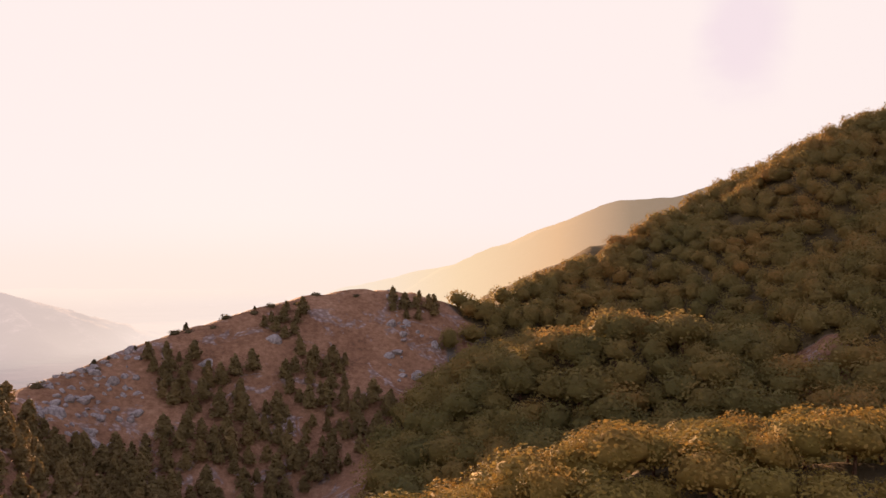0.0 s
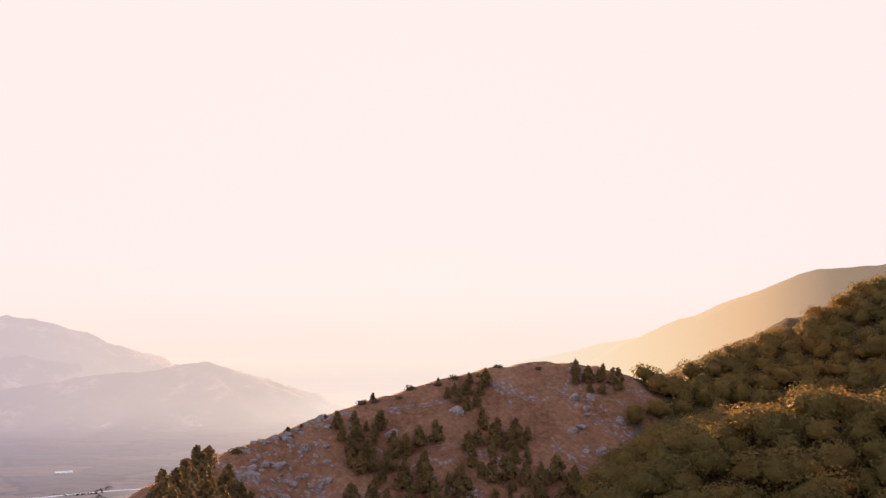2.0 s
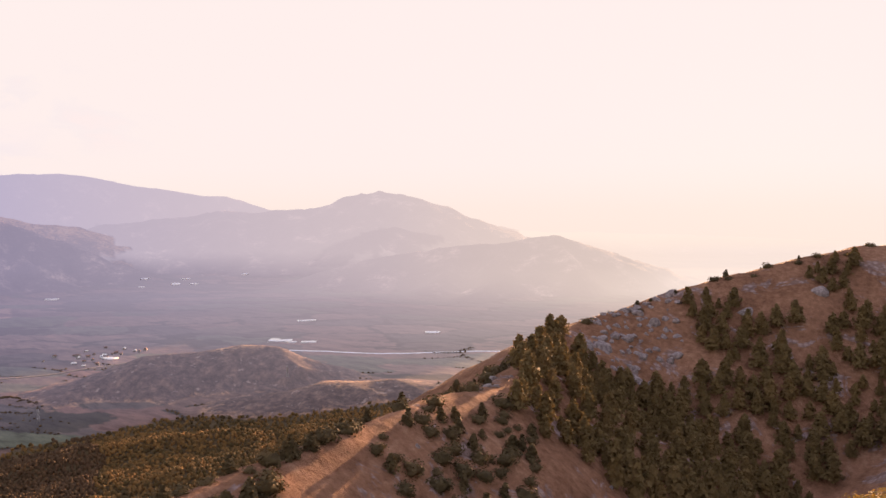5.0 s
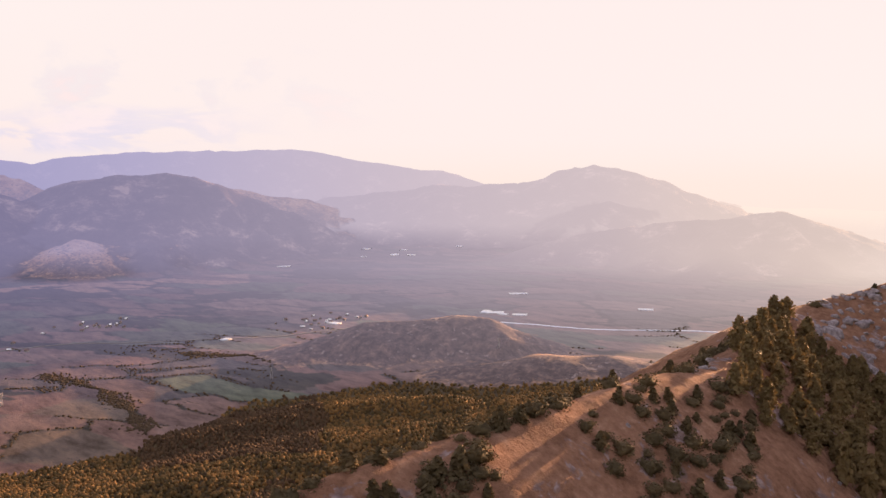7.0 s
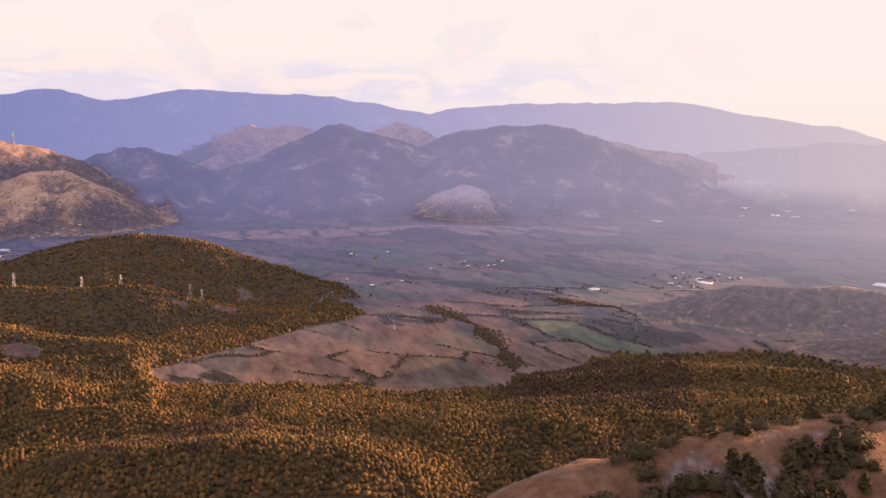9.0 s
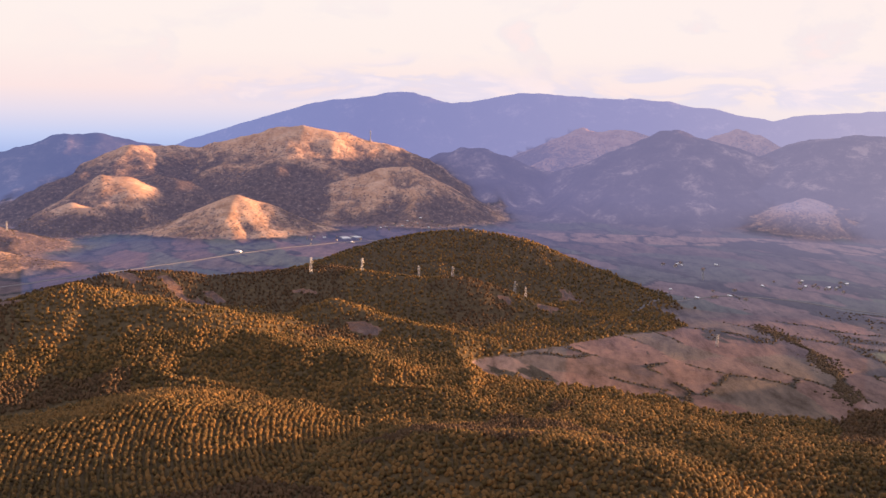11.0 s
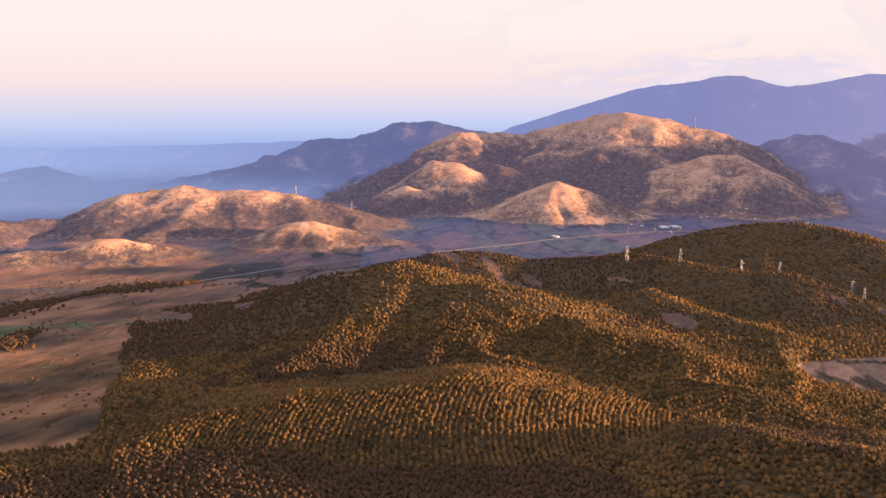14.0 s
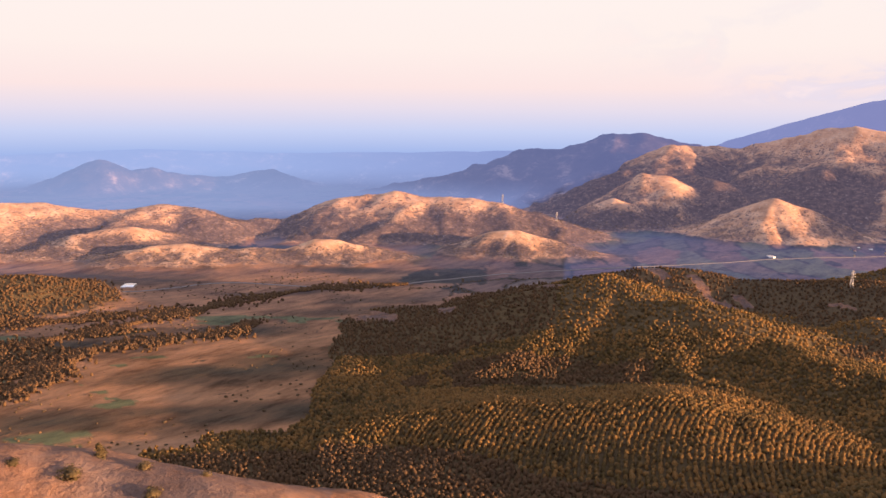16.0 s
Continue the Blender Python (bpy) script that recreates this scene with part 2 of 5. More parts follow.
def ripple(x, y, size, seed=0):
    """Smooth noise from -1 to 1 with bumps of that size."""
    u, v = np.asarray(x, float) / size, np.asarray(y, float) / size
    iu, iv = np.floor(u), np.floor(v)
    fu, fv = u - iu, v - iv
    fu, fv = fu * fu * fu * (fu * (fu * 6 - 15) + 10), fv * fv * fv * (fv * (fv * 6 - 15) + 10)
    a, b = lattice(iu, iv, seed), lattice(iu + 1, iv, seed)
    c, d = lattice(iu, iv + 1, seed), lattice(iu + 1, iv + 1, seed)
    return 2 * ((a * (1 - fu) + b * fu) * (1 - fv) + (c * (1 - fu) + d * fu) * fv) - 1


def fractal(x, y, size, octaves=5, seed=0, ridged=False):
    total, weight = 0.0, 1.0
    for k in range(octaves):
        r = ripple(x + 17.3 * k * size, y - 9.1 * k * size, size / 2 ** k, seed + k)
        total = total + weight * ((1 - 2 * np.abs(r)) if ridged else r)
        weight *= 0.5
    return total / 2


class Ridge:
    """A crest through points (degrees left of ahead, metres off, degrees over eye level) with a fall on both sides."""

    def __init__(self, name, crest, fall, round_off, gully, grain, label, material, rough=0.03, seed=0, veil=0.0, spurs=(), scrub=None):
        self.name, self.fall, self.round_off, self.gully, self.grain = name, fall, round_off, gully, grain
        self.label, self.material, self.rough, self.seed = label, material, rough, seed
        self.far = crest[0][1] > 1450
        self.veil, self.scrub = veil, scrub if scrub is not None else 2.0 if crest[0][1] < 1800 else 0.95
        lines = [[(-math.sin(radians(a)) * r, math.cos(radians(a)) * r, EYE + r * math.tan(radians(e))) for a, r, e in line] for line in (crest, *spurs)]
        self.points = [p for line in lines for p in line]
        self.legs = [leg for line in lines for leg in zip(line, line[1:])]

    def height(self, x, y):
        """The height that this form alone would give, worked out only where it can rise over the valley."""
        reach = max(p[2] for p in self.points) / self.fall + self.grain + self.round_off + 40
        xs, ys = [p[0] for p in self.points], [p[1] for p in self.points]
        near = (x > min(xs) - reach) & (x < max(xs) + reach) & (y > min(ys) - reach) & (y < max(ys) + reach)
        whole = np.full(x.shape, -1e9)
        if near.any():
            whole[near] = self.form(x[near], y[near])
        return whole

    def form(self, x, y):
        best = np.full(x.shape, -1e9)
        wx = x + self.grain * 0.25 * fractal(x, y, self.grain * 1.5, 3, self.seed + 50)
        wy = y + self.grain * 0.25 * fractal(x, y, self.grain * 1.5, 3, self.seed + 80)
        reach = np.full(x.shape, 1e9)
        for (ax, ay, az), (bx, by, bz) in self.legs:
            dx, dy = bx - ax, by - ay
            s = np.clip(((wx - ax) * dx + (wy - ay) * dy) / (dx * dx + dy * dy), 0, 1)
            away = np.hypot(wx - ax - s * dx, wy - ay - s * dy)
            drop = (np.sqrt(away ** 2 + self.round_off ** 2) - self.round_off) * self.fall
            best = np.maximum(best, az + s * (bz - az) - drop)
            reach = np.minimum(reach, away)
        cut = fractal(x, y, self.grain, 5, self.seed, True)
        depth = self.gully * np.clip(reach / (self.grain * 0.8), 0.0, 1)
        fine = self.rough * self.grain * 0.15 * fractal(x, y, self.grain * 0.3, 4, self.seed + 7)
        crag = self.gully * 0.20 * fractal(x, y, self.grain * 0.55, 4, self.seed + 30, True)
        return best + depth * (cut - 0.35) + fine + crag * (self.grain > 150)


RIDGES = [
    # near mountain
    Ridge("mountain_spur", [(66, 105, -27), (59.4, 112, -23), (50.7, 125, -19.4), (42, 150, -16.9), (37, 178, -14.6), (33.2, 208, -13.2), (29.6, 250, -11.9), (27.7, 300, -10.3), (25.9, 335, -9.3),
                            (23, 355, -8.3), (19.1, 370, -6.9), (15.4, 385, -5.8), (12.3, 395, -5.05), (8.1, 410, -4.1), (4.9, 420, -3.55), (2, 428, -3.8), (0, 430, -4.5)],
          0.62, 4, 5.5, 55, "steep dry grass spur with pale rock outcrops", TURF, 0.14, 1),
    Ridge("mountain_forest_slope", [(0, 430, -4.6), (-4.2, 430, -5.2), (-6, 440, -4.2), (-10, 470, -2.0), (-14, 510, 0.7), (-19.1, 560, 3.3), (-21, 590, 3.7), (-26.4, 560, 6.4),
                                    (-40, 600, 11), (-65, 620, 14), (-100, 560, 14)], 0.56, 12, 16, 90, "steep mountain side under autumn forest", FLOOR, 0.1, 3),
    Ridge("forest_fold", [(-3, 350, -8.2), (-9, 330, -7.2), (-14, 320, -7.0), (-18, 310, -7.6), (-21, 300, -9.5)], 0.55, 8, 5, 60, "wooded fold of the mountain side", FLOOR, 0.1, 4),
    Ridge("near_spur", [(6, 120, -22.0), (3.4, 125, -20.5), (-2.5, 130, -18.3), (-9.7, 138, -15.8), (-16.6, 145, -14.2), (-26.6, 150, -13.2), (-45, 170, -12)],
          0.6, 8, 3, 40, "near wooded spur of the mountain", FLOOR, 0.1, 5),
    Ridge("bush_slope", [(134, 105, -26.5), (140.2, 110, -23.4), (145.5, 115, -22.2), (149.7, 118, -21.0), (153.4, 120, -20.0), (175, 130, -17)],
          0.55, 8, 2, 30, "dry grass slope with low dark bushes", TURF, 0.08, 6),
    Ridge("home_slope", [(-100, 560, 14), (-130, 300, 2), (175, 130, -17), (90, 8, -80), (0, 20, -68), (-26, 100, -24)], 0.62, 10, 4, 50,
          "mountain side beneath the viewer", FLOOR, 0.05, 7),
    Ridge("sunlit_ridge", [(9, 1500, -4.6), (5.2, 1480, -3.4), (-3.1, 1420, -1.4), (-7.8, 1350, 0.5), (-11, 1300, 2.0), (-14.1, 1300, 2.2), (-25, 1300, 5), (-60, 1500, 9)],
          0.5, 25, 18, 160, "farther mountain ridge in sunlit haze", TURF, 0.05, 8, 0.90),
    # valley hills
    Ridge("valley_hill", [(60, 1720, -12.4), (57.5, 1720, -11.9), (55.3, 1720, -11.3), (52.9, 1720, -10.55), (50.4, 1720, -10.5), (47.5, 1720, -10.2), (45.5, 1720, -10.4), (43.4, 1720, -11.1), (40.2, 1720, -12.4)], 0.40, 10, 30, 130,
          "low dark hill with bare brow in the valley", TAN, 0.1, 11, 0.0, (), 3.2),
    Ridge("low_rise", [(45, 1500, -13.4), (41, 1500, -12.9), (37, 1520, -12.8), (32, 1560, -13.3)], 0.3, 20, 10, 110, "low grassy rise with lit terraces", TAN, 0.1, 38),
    Ridge("pylon_hill", [(100.7, 2050, -9.8), (98.9, 2050, -9.05), (96, 2050, -8.1), (92.8, 2050, -7.55), (90.6, 2050, -7.35), (87.1, 2020, -7.85), (83.7, 1960, -9.1), (80.3, 1880, -10.4), (77.7, 1800, -11.6)], 0.42, 12, 20, 120,
          "brown wooded hill behind the power line", FLOOR, 0.1, 12, 0.0, ([(90.6, 2050, -7.35), (89.6, 1900, -9.6)], [(86, 2000, -8.2), (84.6, 1850, -10.6)])),
    Ridge("pylon_hill", [(101, 1800, -11.2), (100, 1800, -10.9), (97.8, 1800, -10.05), (94.1, 1780, -10.4), (90.5, 1760, -10.45), (87.7, 1740, -11.2), (83.8, 1690, -12.4), (80.1, 1640, -13.5), (77.5, 1610, -14.1)], 0.44, 10, 14, 90,
          "brown wooded spur that carries the power line", FLOOR, 0.1, 48),
    Ridge("wooded_rise", [(101.5, 1600, -12.7), (99.2, 1600, -11.9), (95.9, 1540, -13.15), (92.2, 1480, -13.9), (88.6, 1420, -14.8)], 0.44, 8, 10, 80, "wooded spur before the hill", FLOOR, 0.1, 13),
    Ridge("dark_rise", [(115.5, 1850, -10.4), (112.4, 1850, -9.75), (110.3, 1850, -9.8), (107, 1850, -10.2), (103, 1850, -10.0), (99.3, 1850, -9.8)], 0.36, 20, 12, 130, "low rise under dark forest", FLOOR, 0.1, 14),
    Ridge("forest_ridge", [(118.3, 1560, -11.6), (116.7, 1530, -10.7), (115.3, 1510, -10.45), (113.2, 1470, -11.15), (111.1, 1430, -12.1), (109.9, 1410, -11.85), (108.9, 1400, -12), (107.4, 1360, -13.1), (105.2, 1330, -13.8), (101.4, 1270, -14.6), (95.7, 1200, -15.9)], 0.30, 10, 12, 90,
          "ridge under olive and orange forest", FLOOR, 0.1, 15, 0.0,
          ([(116.7, 1530, -10.7), (118.4, 1380, -13.2), (121, 1260, -15.4), (123.5, 1150, -17.8)], [(111.1, 1430, -12.1), (112.4, 1300, -14.4), (113.6, 1180, -17)])),
    Ridge("wooded_rise", [(95, 885, -21.0), (91, 868, -20.4), (85, 848, -20.6), (79, 830, -21.4)], 0.34, 15, 8, 100, "low wooded rise at the mountain's foot", FLOOR, 0.1, 39),
    Ridge("wooded_rise", [(47, 1300, -15.4), (52, 1300, -15.6), (56, 1290, -15.7), (61.1, 1240, -16.4), (64.9, 1200, -17.0), (67, 1160, -18.2)], 0.36, 15, 10, 100, "dark wooded rise beside the fields", FLOOR, 0.1, 40),
    Ridge("plantation_mound", [(130, 1010, -19.6), (122.3, 1010, -18.8), (115.5, 1010, -18.5), (110.6, 1020, -18), (106.1, 1010, -18.9), (100.6, 1000, -20)], 0.26, 25, 6, 120,
          "mound planted with rows of trees", FLOOR, 0.1, 16),
    Ridge("bald_hill", [(140.8, 2250, -9.8), (139.1, 2270, -8.95), (138, 2280, -8.7), (136.2, 2260, -8.85), (134.1, 2280, -8.2), (132.6, 2270, -8.3), (129, 2240, -9.25), (126, 2220, -10.3)], 0.42, 12, 18, 120, "bald tan hill with shaded gullies", TAN, 0.1, 17, 0.0,
          ([(138, 2280, -8.7), (138.6, 2160, -10)], [(131.5, 2260, -8.6), (131.8, 2120, -10.1)]), 1.0),
    Ridge("bald_hill", [(125.4, 2330, -10), (124.2, 2350, -8.85), (122.4, 2370, -7.75), (120.9, 2380, -7.65), (118.7, 2360, -8.2), (116.5, 2330, -8.85), (115.2, 2300, -9.5)], 0.44, 14, 18, 120, "bald tan hill with a rocky brow", TAN, 0.1, 18, 0.0,
          ([(120.9, 2380, -7.65), (120.4, 2230, -9.6)],), 1.0),
    Ridge("shrubby_hill", [(139.7, 2700, -7.05), (136.2, 2720, -6.95), (134, 2740, -6.3), (131.9, 2750, -5.55), (129, 2750, -5.25), (126.8, 2740, -5.6), (124.2, 2720, -5.65), (122.4, 2700, -5.93), (120.2, 2680, -6.45), (118.4, 2660, -7.1), (116.5, 2640, -7.95), (115.3, 2600, -8.65)],
          0.42, 16, 36, 190, "broad tan hill dotted with dark shrubs", TAN, 0.12, 19, 0.0, ([(129, 2750, -5.25), (130.2, 2550, -7.4)], [(126, 2740, -5.6), (126.4, 2520, -8)], [(122.4, 2700, -5.93), (121.8, 2520, -8)]), 1.25),
    Ridge("rolling_hill", [(162, 2750, -5.8), (156, 2760, -5.5), (152.5, 2750, -5.6), (150.1, 2750, -5.65), (148.6, 2750, -6.0), (147.3, 2760, -6.2), (145.1, 2780, -5.95), (143.7, 2780, -5.88), (142.1, 2760, -6.05), (140.1, 2720, -6.9)],
          0.34, 18, 36, 220, "rolling bald hills in low sun", TAN, 0.1, 20, 0.0, ([(152.5, 2750, -5.6), (154, 2500, -7.6)], [(145.1, 2780, -5.95), (146.8, 2560, -7.4)]), 1.15),
    Ridge("rolling_hill", [(150, 2450, -8.1), (148.4, 2480, -7.55), (146.8, 2500, -7.3), (145.1, 2500, -7.2), (144, 2480, -7.6), (142.5, 2450, -8.2)], 0.34, 16, 14, 120, "low bald swell before the hills", TAN, 0.1, 47, 0.0, (), 1.1),
    Ridge("low_rise", [(160, 1900, -9.6), (152.8, 1900, -9.8), (151, 1900, -9.9), (149, 1900, -11)], 0.3, 20, 8, 90, "low rise under orange brush", FLOOR, 0.1, 21),
    Ridge("low_rise", [(147, 2250, -9.4), (145.5, 2280, -8.7), (144.2, 2300, -8.4), (142.2, 2300, -8.35), (140.8, 2280, -8.6), (139.6, 2250, -9.3)], 0.34, 16, 10, 90, "low brushy rise with a bald top", TAN, 0.1, 22),
    Ridge("pale_hill", [(111.4, 2850, -7.5), (108.8, 2880, -6.85), (107.3, 2900, -6.15), (105.5, 2920, -5.1), (103.7, 2920, -5.6), (102.2, 2900, -6.3), (100.2, 2880, -7.1)], 0.46, 12, 18, 140, "pale bald hill in low sun", TAN, 0.1, 23, 0.0, (), 0.6),
    Ridge("pale_hill", [(99.2, 3230, -6.4), (98.6, 3260, -4.9), (97.9, 3280, -4.0), (96.4, 3300, -3.45), (94.3, 3300, -3.3), (92.8, 3280, -4.4), (91.8, 3260, -5.8)], 0.55, 14, 18, 140, "pale bald shoulder in low sun", TAN, 0.1, 24, 0.0, (), 0.8),
    Ridge("tan_mountain", [(112.5, 3560, -3.0), (111.2, 3600, -2.1), (108.7, 3700, -2.1), (107.3, 3700, -2.1), (105.1, 3700, -1.65), (103, 3700, -1.1), (101.2, 3700, -0.84), (99.7, 3700, -0.98), (97.9, 3700, -1.43), (95.8, 3700, -1.95), (94, 3700, -2.5), (92, 3700, -3.6)],
          0.50, 16, 60, 230, "broad tan mountain with wooded gullies", TAN, 0.14, 25, 0.0,
          ([(111.2, 3600, -2.1), (112.7, 3500, -3.26), (114.4, 3440, -3.8), (115.8, 3400, -4.2), (118.5, 3300, -5.6), (120.5, 3200, -6.9)], [(111.2, 3600, -2.1), (110.6, 3400, -3.9), (108.8, 3250, -4.2), (108.4, 3120, -5.6)],
           [(105.1, 3700, -1.65), (105.6, 3450, -3.3), (105.9, 3250, -5.0)], [(101.2, 3700, -0.84), (102.6, 3450, -2.7), (103.4, 3250, -4.8)], [(98.6, 3700, -1.2), (99.6, 3450, -3.1), (100.6, 3220, -5.6)], [(94, 3700, -2.5), (92.6, 3500, -4.6)]), 1.25),
    Ridge("bald_hill", [(115.6, 3150, -5.3), (114.4, 3180, -4.66), (112.7, 3200, -3.86), (111.3, 3200, -3.98), (109.9, 3180, -4.88), (108.4, 3140, -6.15)], 0.6, 12, 26, 160, "rounded bald foothill in low sun", TAN, 0.1, 36),
    Ridge("bald_hill", [(117.8, 2950, -7.0), (116.2, 2980, -5.9), (115.2, 3000, -5.45), (114.1, 3000, -5.75), (113.2, 2980, -7)], 0.5, 12, 18, 120, "small grey stony foothill", TAN, 0.1, 37, 0.0, (), 1.3),
    # far ranges
    Ridge("dim_mountain", [(131, 4000, -5.2), (124.4, 4050, -3.9), (121.1, 4100, -2.6), (118.6, 4100, -2.4), (116.1, 4100, -1.5), (113.6, 4100, -1.3), (110, 4150, -2.2)],
          0.55, 12, 95, 300, "dim blue mountain ridge", RANGE, 0.1, 26, 0.66,
          ([(121.1, 4100, -2.6), (122.5, 3850, -4.6)], [(117.6, 4100, -2.1), (119, 3850, -4.2), (120.3, 3600, -6)], [(115.4, 4100, -1.4), (116, 3880, -3), (117.4, 3600, -5.4)], [(113.6, 4100, -1.3), (113.4, 3900, -3.2)])),
    Ridge("distant_peak", [(152.5, 4350, -5.5), (149.8, 4350, -4.6), (147.3, 4350, -3.05), (145.8, 4350, -3.8), (144.2, 4350, -3.6), (142, 4350, -4.1), (139.6, 4400, -4.3), (136.8, 4400, -3.8),
                           (134.7, 4400, -4.5), (131, 4400, -6)], 0.5, 10, 34, 200, "distant dim blue peak", RANGE, 0.1, 27, 0.76),
    Ridge("backdrop_plain", [(165, 4850, -2.6), (152.3, 4850, -2.8), (144.6, 4850, -2.5), (136.1, 4850, -2.8), (120, 4850, -2.6)], 0.35, 60, 10, 400, "far plain lost in blue haze", RANGE, 0.1, 28, 0.9),
    Ridge("backdrop_plain", [(34, 4850, -3.2), (24, 4850, -3.4), (12, 4850, -3.7), (-4, 4850, -3.9)], 0.35, 60, 10, 400, "far land lost in sunlit haze", RANGE, 0.1, 35, 0.97),
    Ridge("dark_range", [(95, 3950, -3.6), (91.9, 3900, -2.5), (90.7, 3880, -2.1), (89.5, 3860, -2.2), (88.3, 3850, -2.65), (86.8, 3820, -3.1), (85, 3780, -3.7)], 0.55, 14, 70, 240, "dim violet foothill range", RANGE, 0.1, 29, 0.58,
          ([(91.9, 3900, -2.5), (91.4, 3600, -4.9)], [(89.5, 3860, -2.2), (88.6, 3560, -5)], [(87, 3820, -3), (86, 3550, -5.5)])),
    Ridge("dark_range", [(83, 3800, -2.9), (81.5, 3800, -2.1), (79.8, 3800, -1.5), (78.1, 3800, -0.8), (77, 3800, -0.87), (75.6, 3800, -1.35), (73.5, 3780, -2), (72, 3750, -2.8)], 0.50, 14, 80, 280, "dim violet mountain with stony gullies", RANGE, 0.1, 41, 0.60,
          ([(81.5, 3800, -2.1), (83.5, 3500, -4.2), (84.6, 3250, -6)], [(79.8, 3800, -1.5), (80.4, 3500, -3.6), (80.8, 3250, -5.8)], [(77.5, 3800, -0.85), (77.6, 3500, -3.4), (77.4, 3230, -5.9)], [(75.6, 3800, -1.35), (74.6, 3500, -3.9), (74, 3280, -5.9)])),
    Ridge("dark_range", [(74, 3850, -2.9), (72.5, 3850, -2.25), (70.7, 3850, -1.55), (68.5, 3850, -0.93), (67.1, 3850, -0.9), (64.9, 3850, -0.83), (63.1, 3850, -1.2), (61.3, 3830, -1.9), (59.5, 3800, -2.6), (57.3, 3760, -3.5), (55.5, 3700, -4.4)],
          0.50, 14, 80, 280, "dim violet mountain with bare spurs", RANGE, 0.1, 42, 0.63,
          ([(70.7, 3850, -1.55), (71.6, 3550, -3.7), (72.4, 3300, -5.8)], [(68.5, 3850, -0.93), (68.6, 3580, -2.9), (69.4, 3400, -4.6)], [(64.9, 3850, -0.83), (65.4, 3580, -2.9), (65.6, 3380, -4.8)], [(63.1, 3850, -1.2), (62.2, 3560, -3.6), (61.4, 3300, -5.8)])),
    Ridge("pale_top", [(87, 4250, -2.6), (85.8, 4250, -1.9), (84.4, 4250, -1.1), (83.4, 4250, -0.67), (82.1, 4250, -0.95), (80.8, 4250, -0.79), (79.1, 4250, -1.1), (77, 4250, -1.8)], 0.5, 20, 45, 240, "bare mountain top that still catches the sun", TAN, 0.1, 43, 0.66, (), 1.2),
    Ridge("pale_top", [(77, 4250, -2), (75.6, 4250, -1.3), (74.6, 4250, -0.95), (73.9, 4250, -0.6), (72.8, 4250, -0.95), (72.1, 4250, -1.35), (70.5, 4250, -2)], 0.55, 16, 45, 200, "bare summit with a sunlit flank", TAN, 0.1, 44, 0.66, (), 1.2),
    Ridge("pale_top", [(64.5, 4200, -1.9), (62, 4200, -1.75), (60.2, 4200, -1.9), (58, 4200, -2.35), (56, 4200, -2.6)], 0.5, 16, 40, 160, "bare spurs below the far range", TAN, 0.1, 45, 0.66, (), 1.2),
    Ridge("stony_foothill", [(72.6, 3300, -6.2), (71.2, 3300, -5.3), (70, 3300, -4.6), (68.9, 3300, -5.2), (67.6, 3300, -6.1)], 0.46, 3, 14, 60, "stony pyramid-shaped foothill", TAN, 0.1, 30, 0.70,
          ([(70, 3300, -4.6), (69.4, 3200, -5.5), (68.7, 3120, -6.6)],), 1.0),
    Ridge("stony_foothill", [(69, 3420, -5.0), (67.1, 3430, -4.25), (66, 3430, -4.8), (64.9, 3430, -4.4), (63.1, 3400, -5.15), (61.4, 3380, -6)], 0.46, 4, 18, 70, "stony foothill with pale scree", TAN, 0.1, 46, 0.70,
          ([(67.1, 3430, -4.25), (66.2, 3280, -5.9)], [(64.9, 3430, -4.4), (63.8, 3280, -6)]), 0.8),
    Ridge("far_hill", [(62, 4450, -4), (59.8, 4420, -3.5), (57.7, 4400, -3.15), (54.2, 4350, -2.5), (50.7, 4320, -2.2), (48.1, 4300, -1.8), (46, 4300, -2.0), (44, 4300, -1.8), (41.5, 4300, -1.75), (39.7, 4300, -1.05), (37.2, 4300, -0.65), (35.3, 4300, -1.1),
                       (33.9, 4300, -2.0), (32.1, 4300, -2.95), (29, 4300, -3.8), (25, 4300, -4.6)], 0.40, 14, 60, 280, "far rounded hill in bright haze", RANGE, 0.1, 31, 0.80,
          ([(54.2, 4350, -2.5), (54.6, 4000, -4.4), (55, 3700, -6)], [(50.7, 4320, -2.2), (50, 4000, -4.2)], [(47, 4300, -1.9), (46.2, 3950, -4.2), (45.5, 3600, -6)], [(43, 4300, -1.8), (42, 3900, -4.4)], [(38.5, 4300, -0.8), (40.6, 3980, -3.4)])),
    Ridge("far_hill", [(41, 3850, -4.7), (39.7, 3850, -3.95), (38.3, 3850, -3.25), (36.8, 3850, -2.95), (35, 3850, -3.45), (33.2, 3850, -4.4), (31.5, 3850, -5.2)], 0.45, 14, 25, 200, "far wooded knoll in bright haze", RANGE, 0.1, 32, 0.77),
    Ridge("far_hill", [(43, 3200, -6.2), (40, 3250, -5.4), (36.8, 3300, -4.7), (33.2, 3300, -4.3), (29.5, 3300, -4.05), (27.5, 3300, -3.7), (26.3, 3300, -3.6), (24.1, 3300, -4.4), (21.7, 3300, -5.3), (19.2, 3300, -6.4), (16, 3300, -7.4)],
          0.40, 14, 48, 240, "long hill in bright sunlit haze", RANGE, 0.1, 33, 0.74, ([(33.2, 3300, -4.3), (34.5, 3000, -6.4)], [(29.5, 3300, -4.05), (29.5, 2950, -6.2)], [(26.3, 3300, -3.6), (24.8, 2980, -6)])),
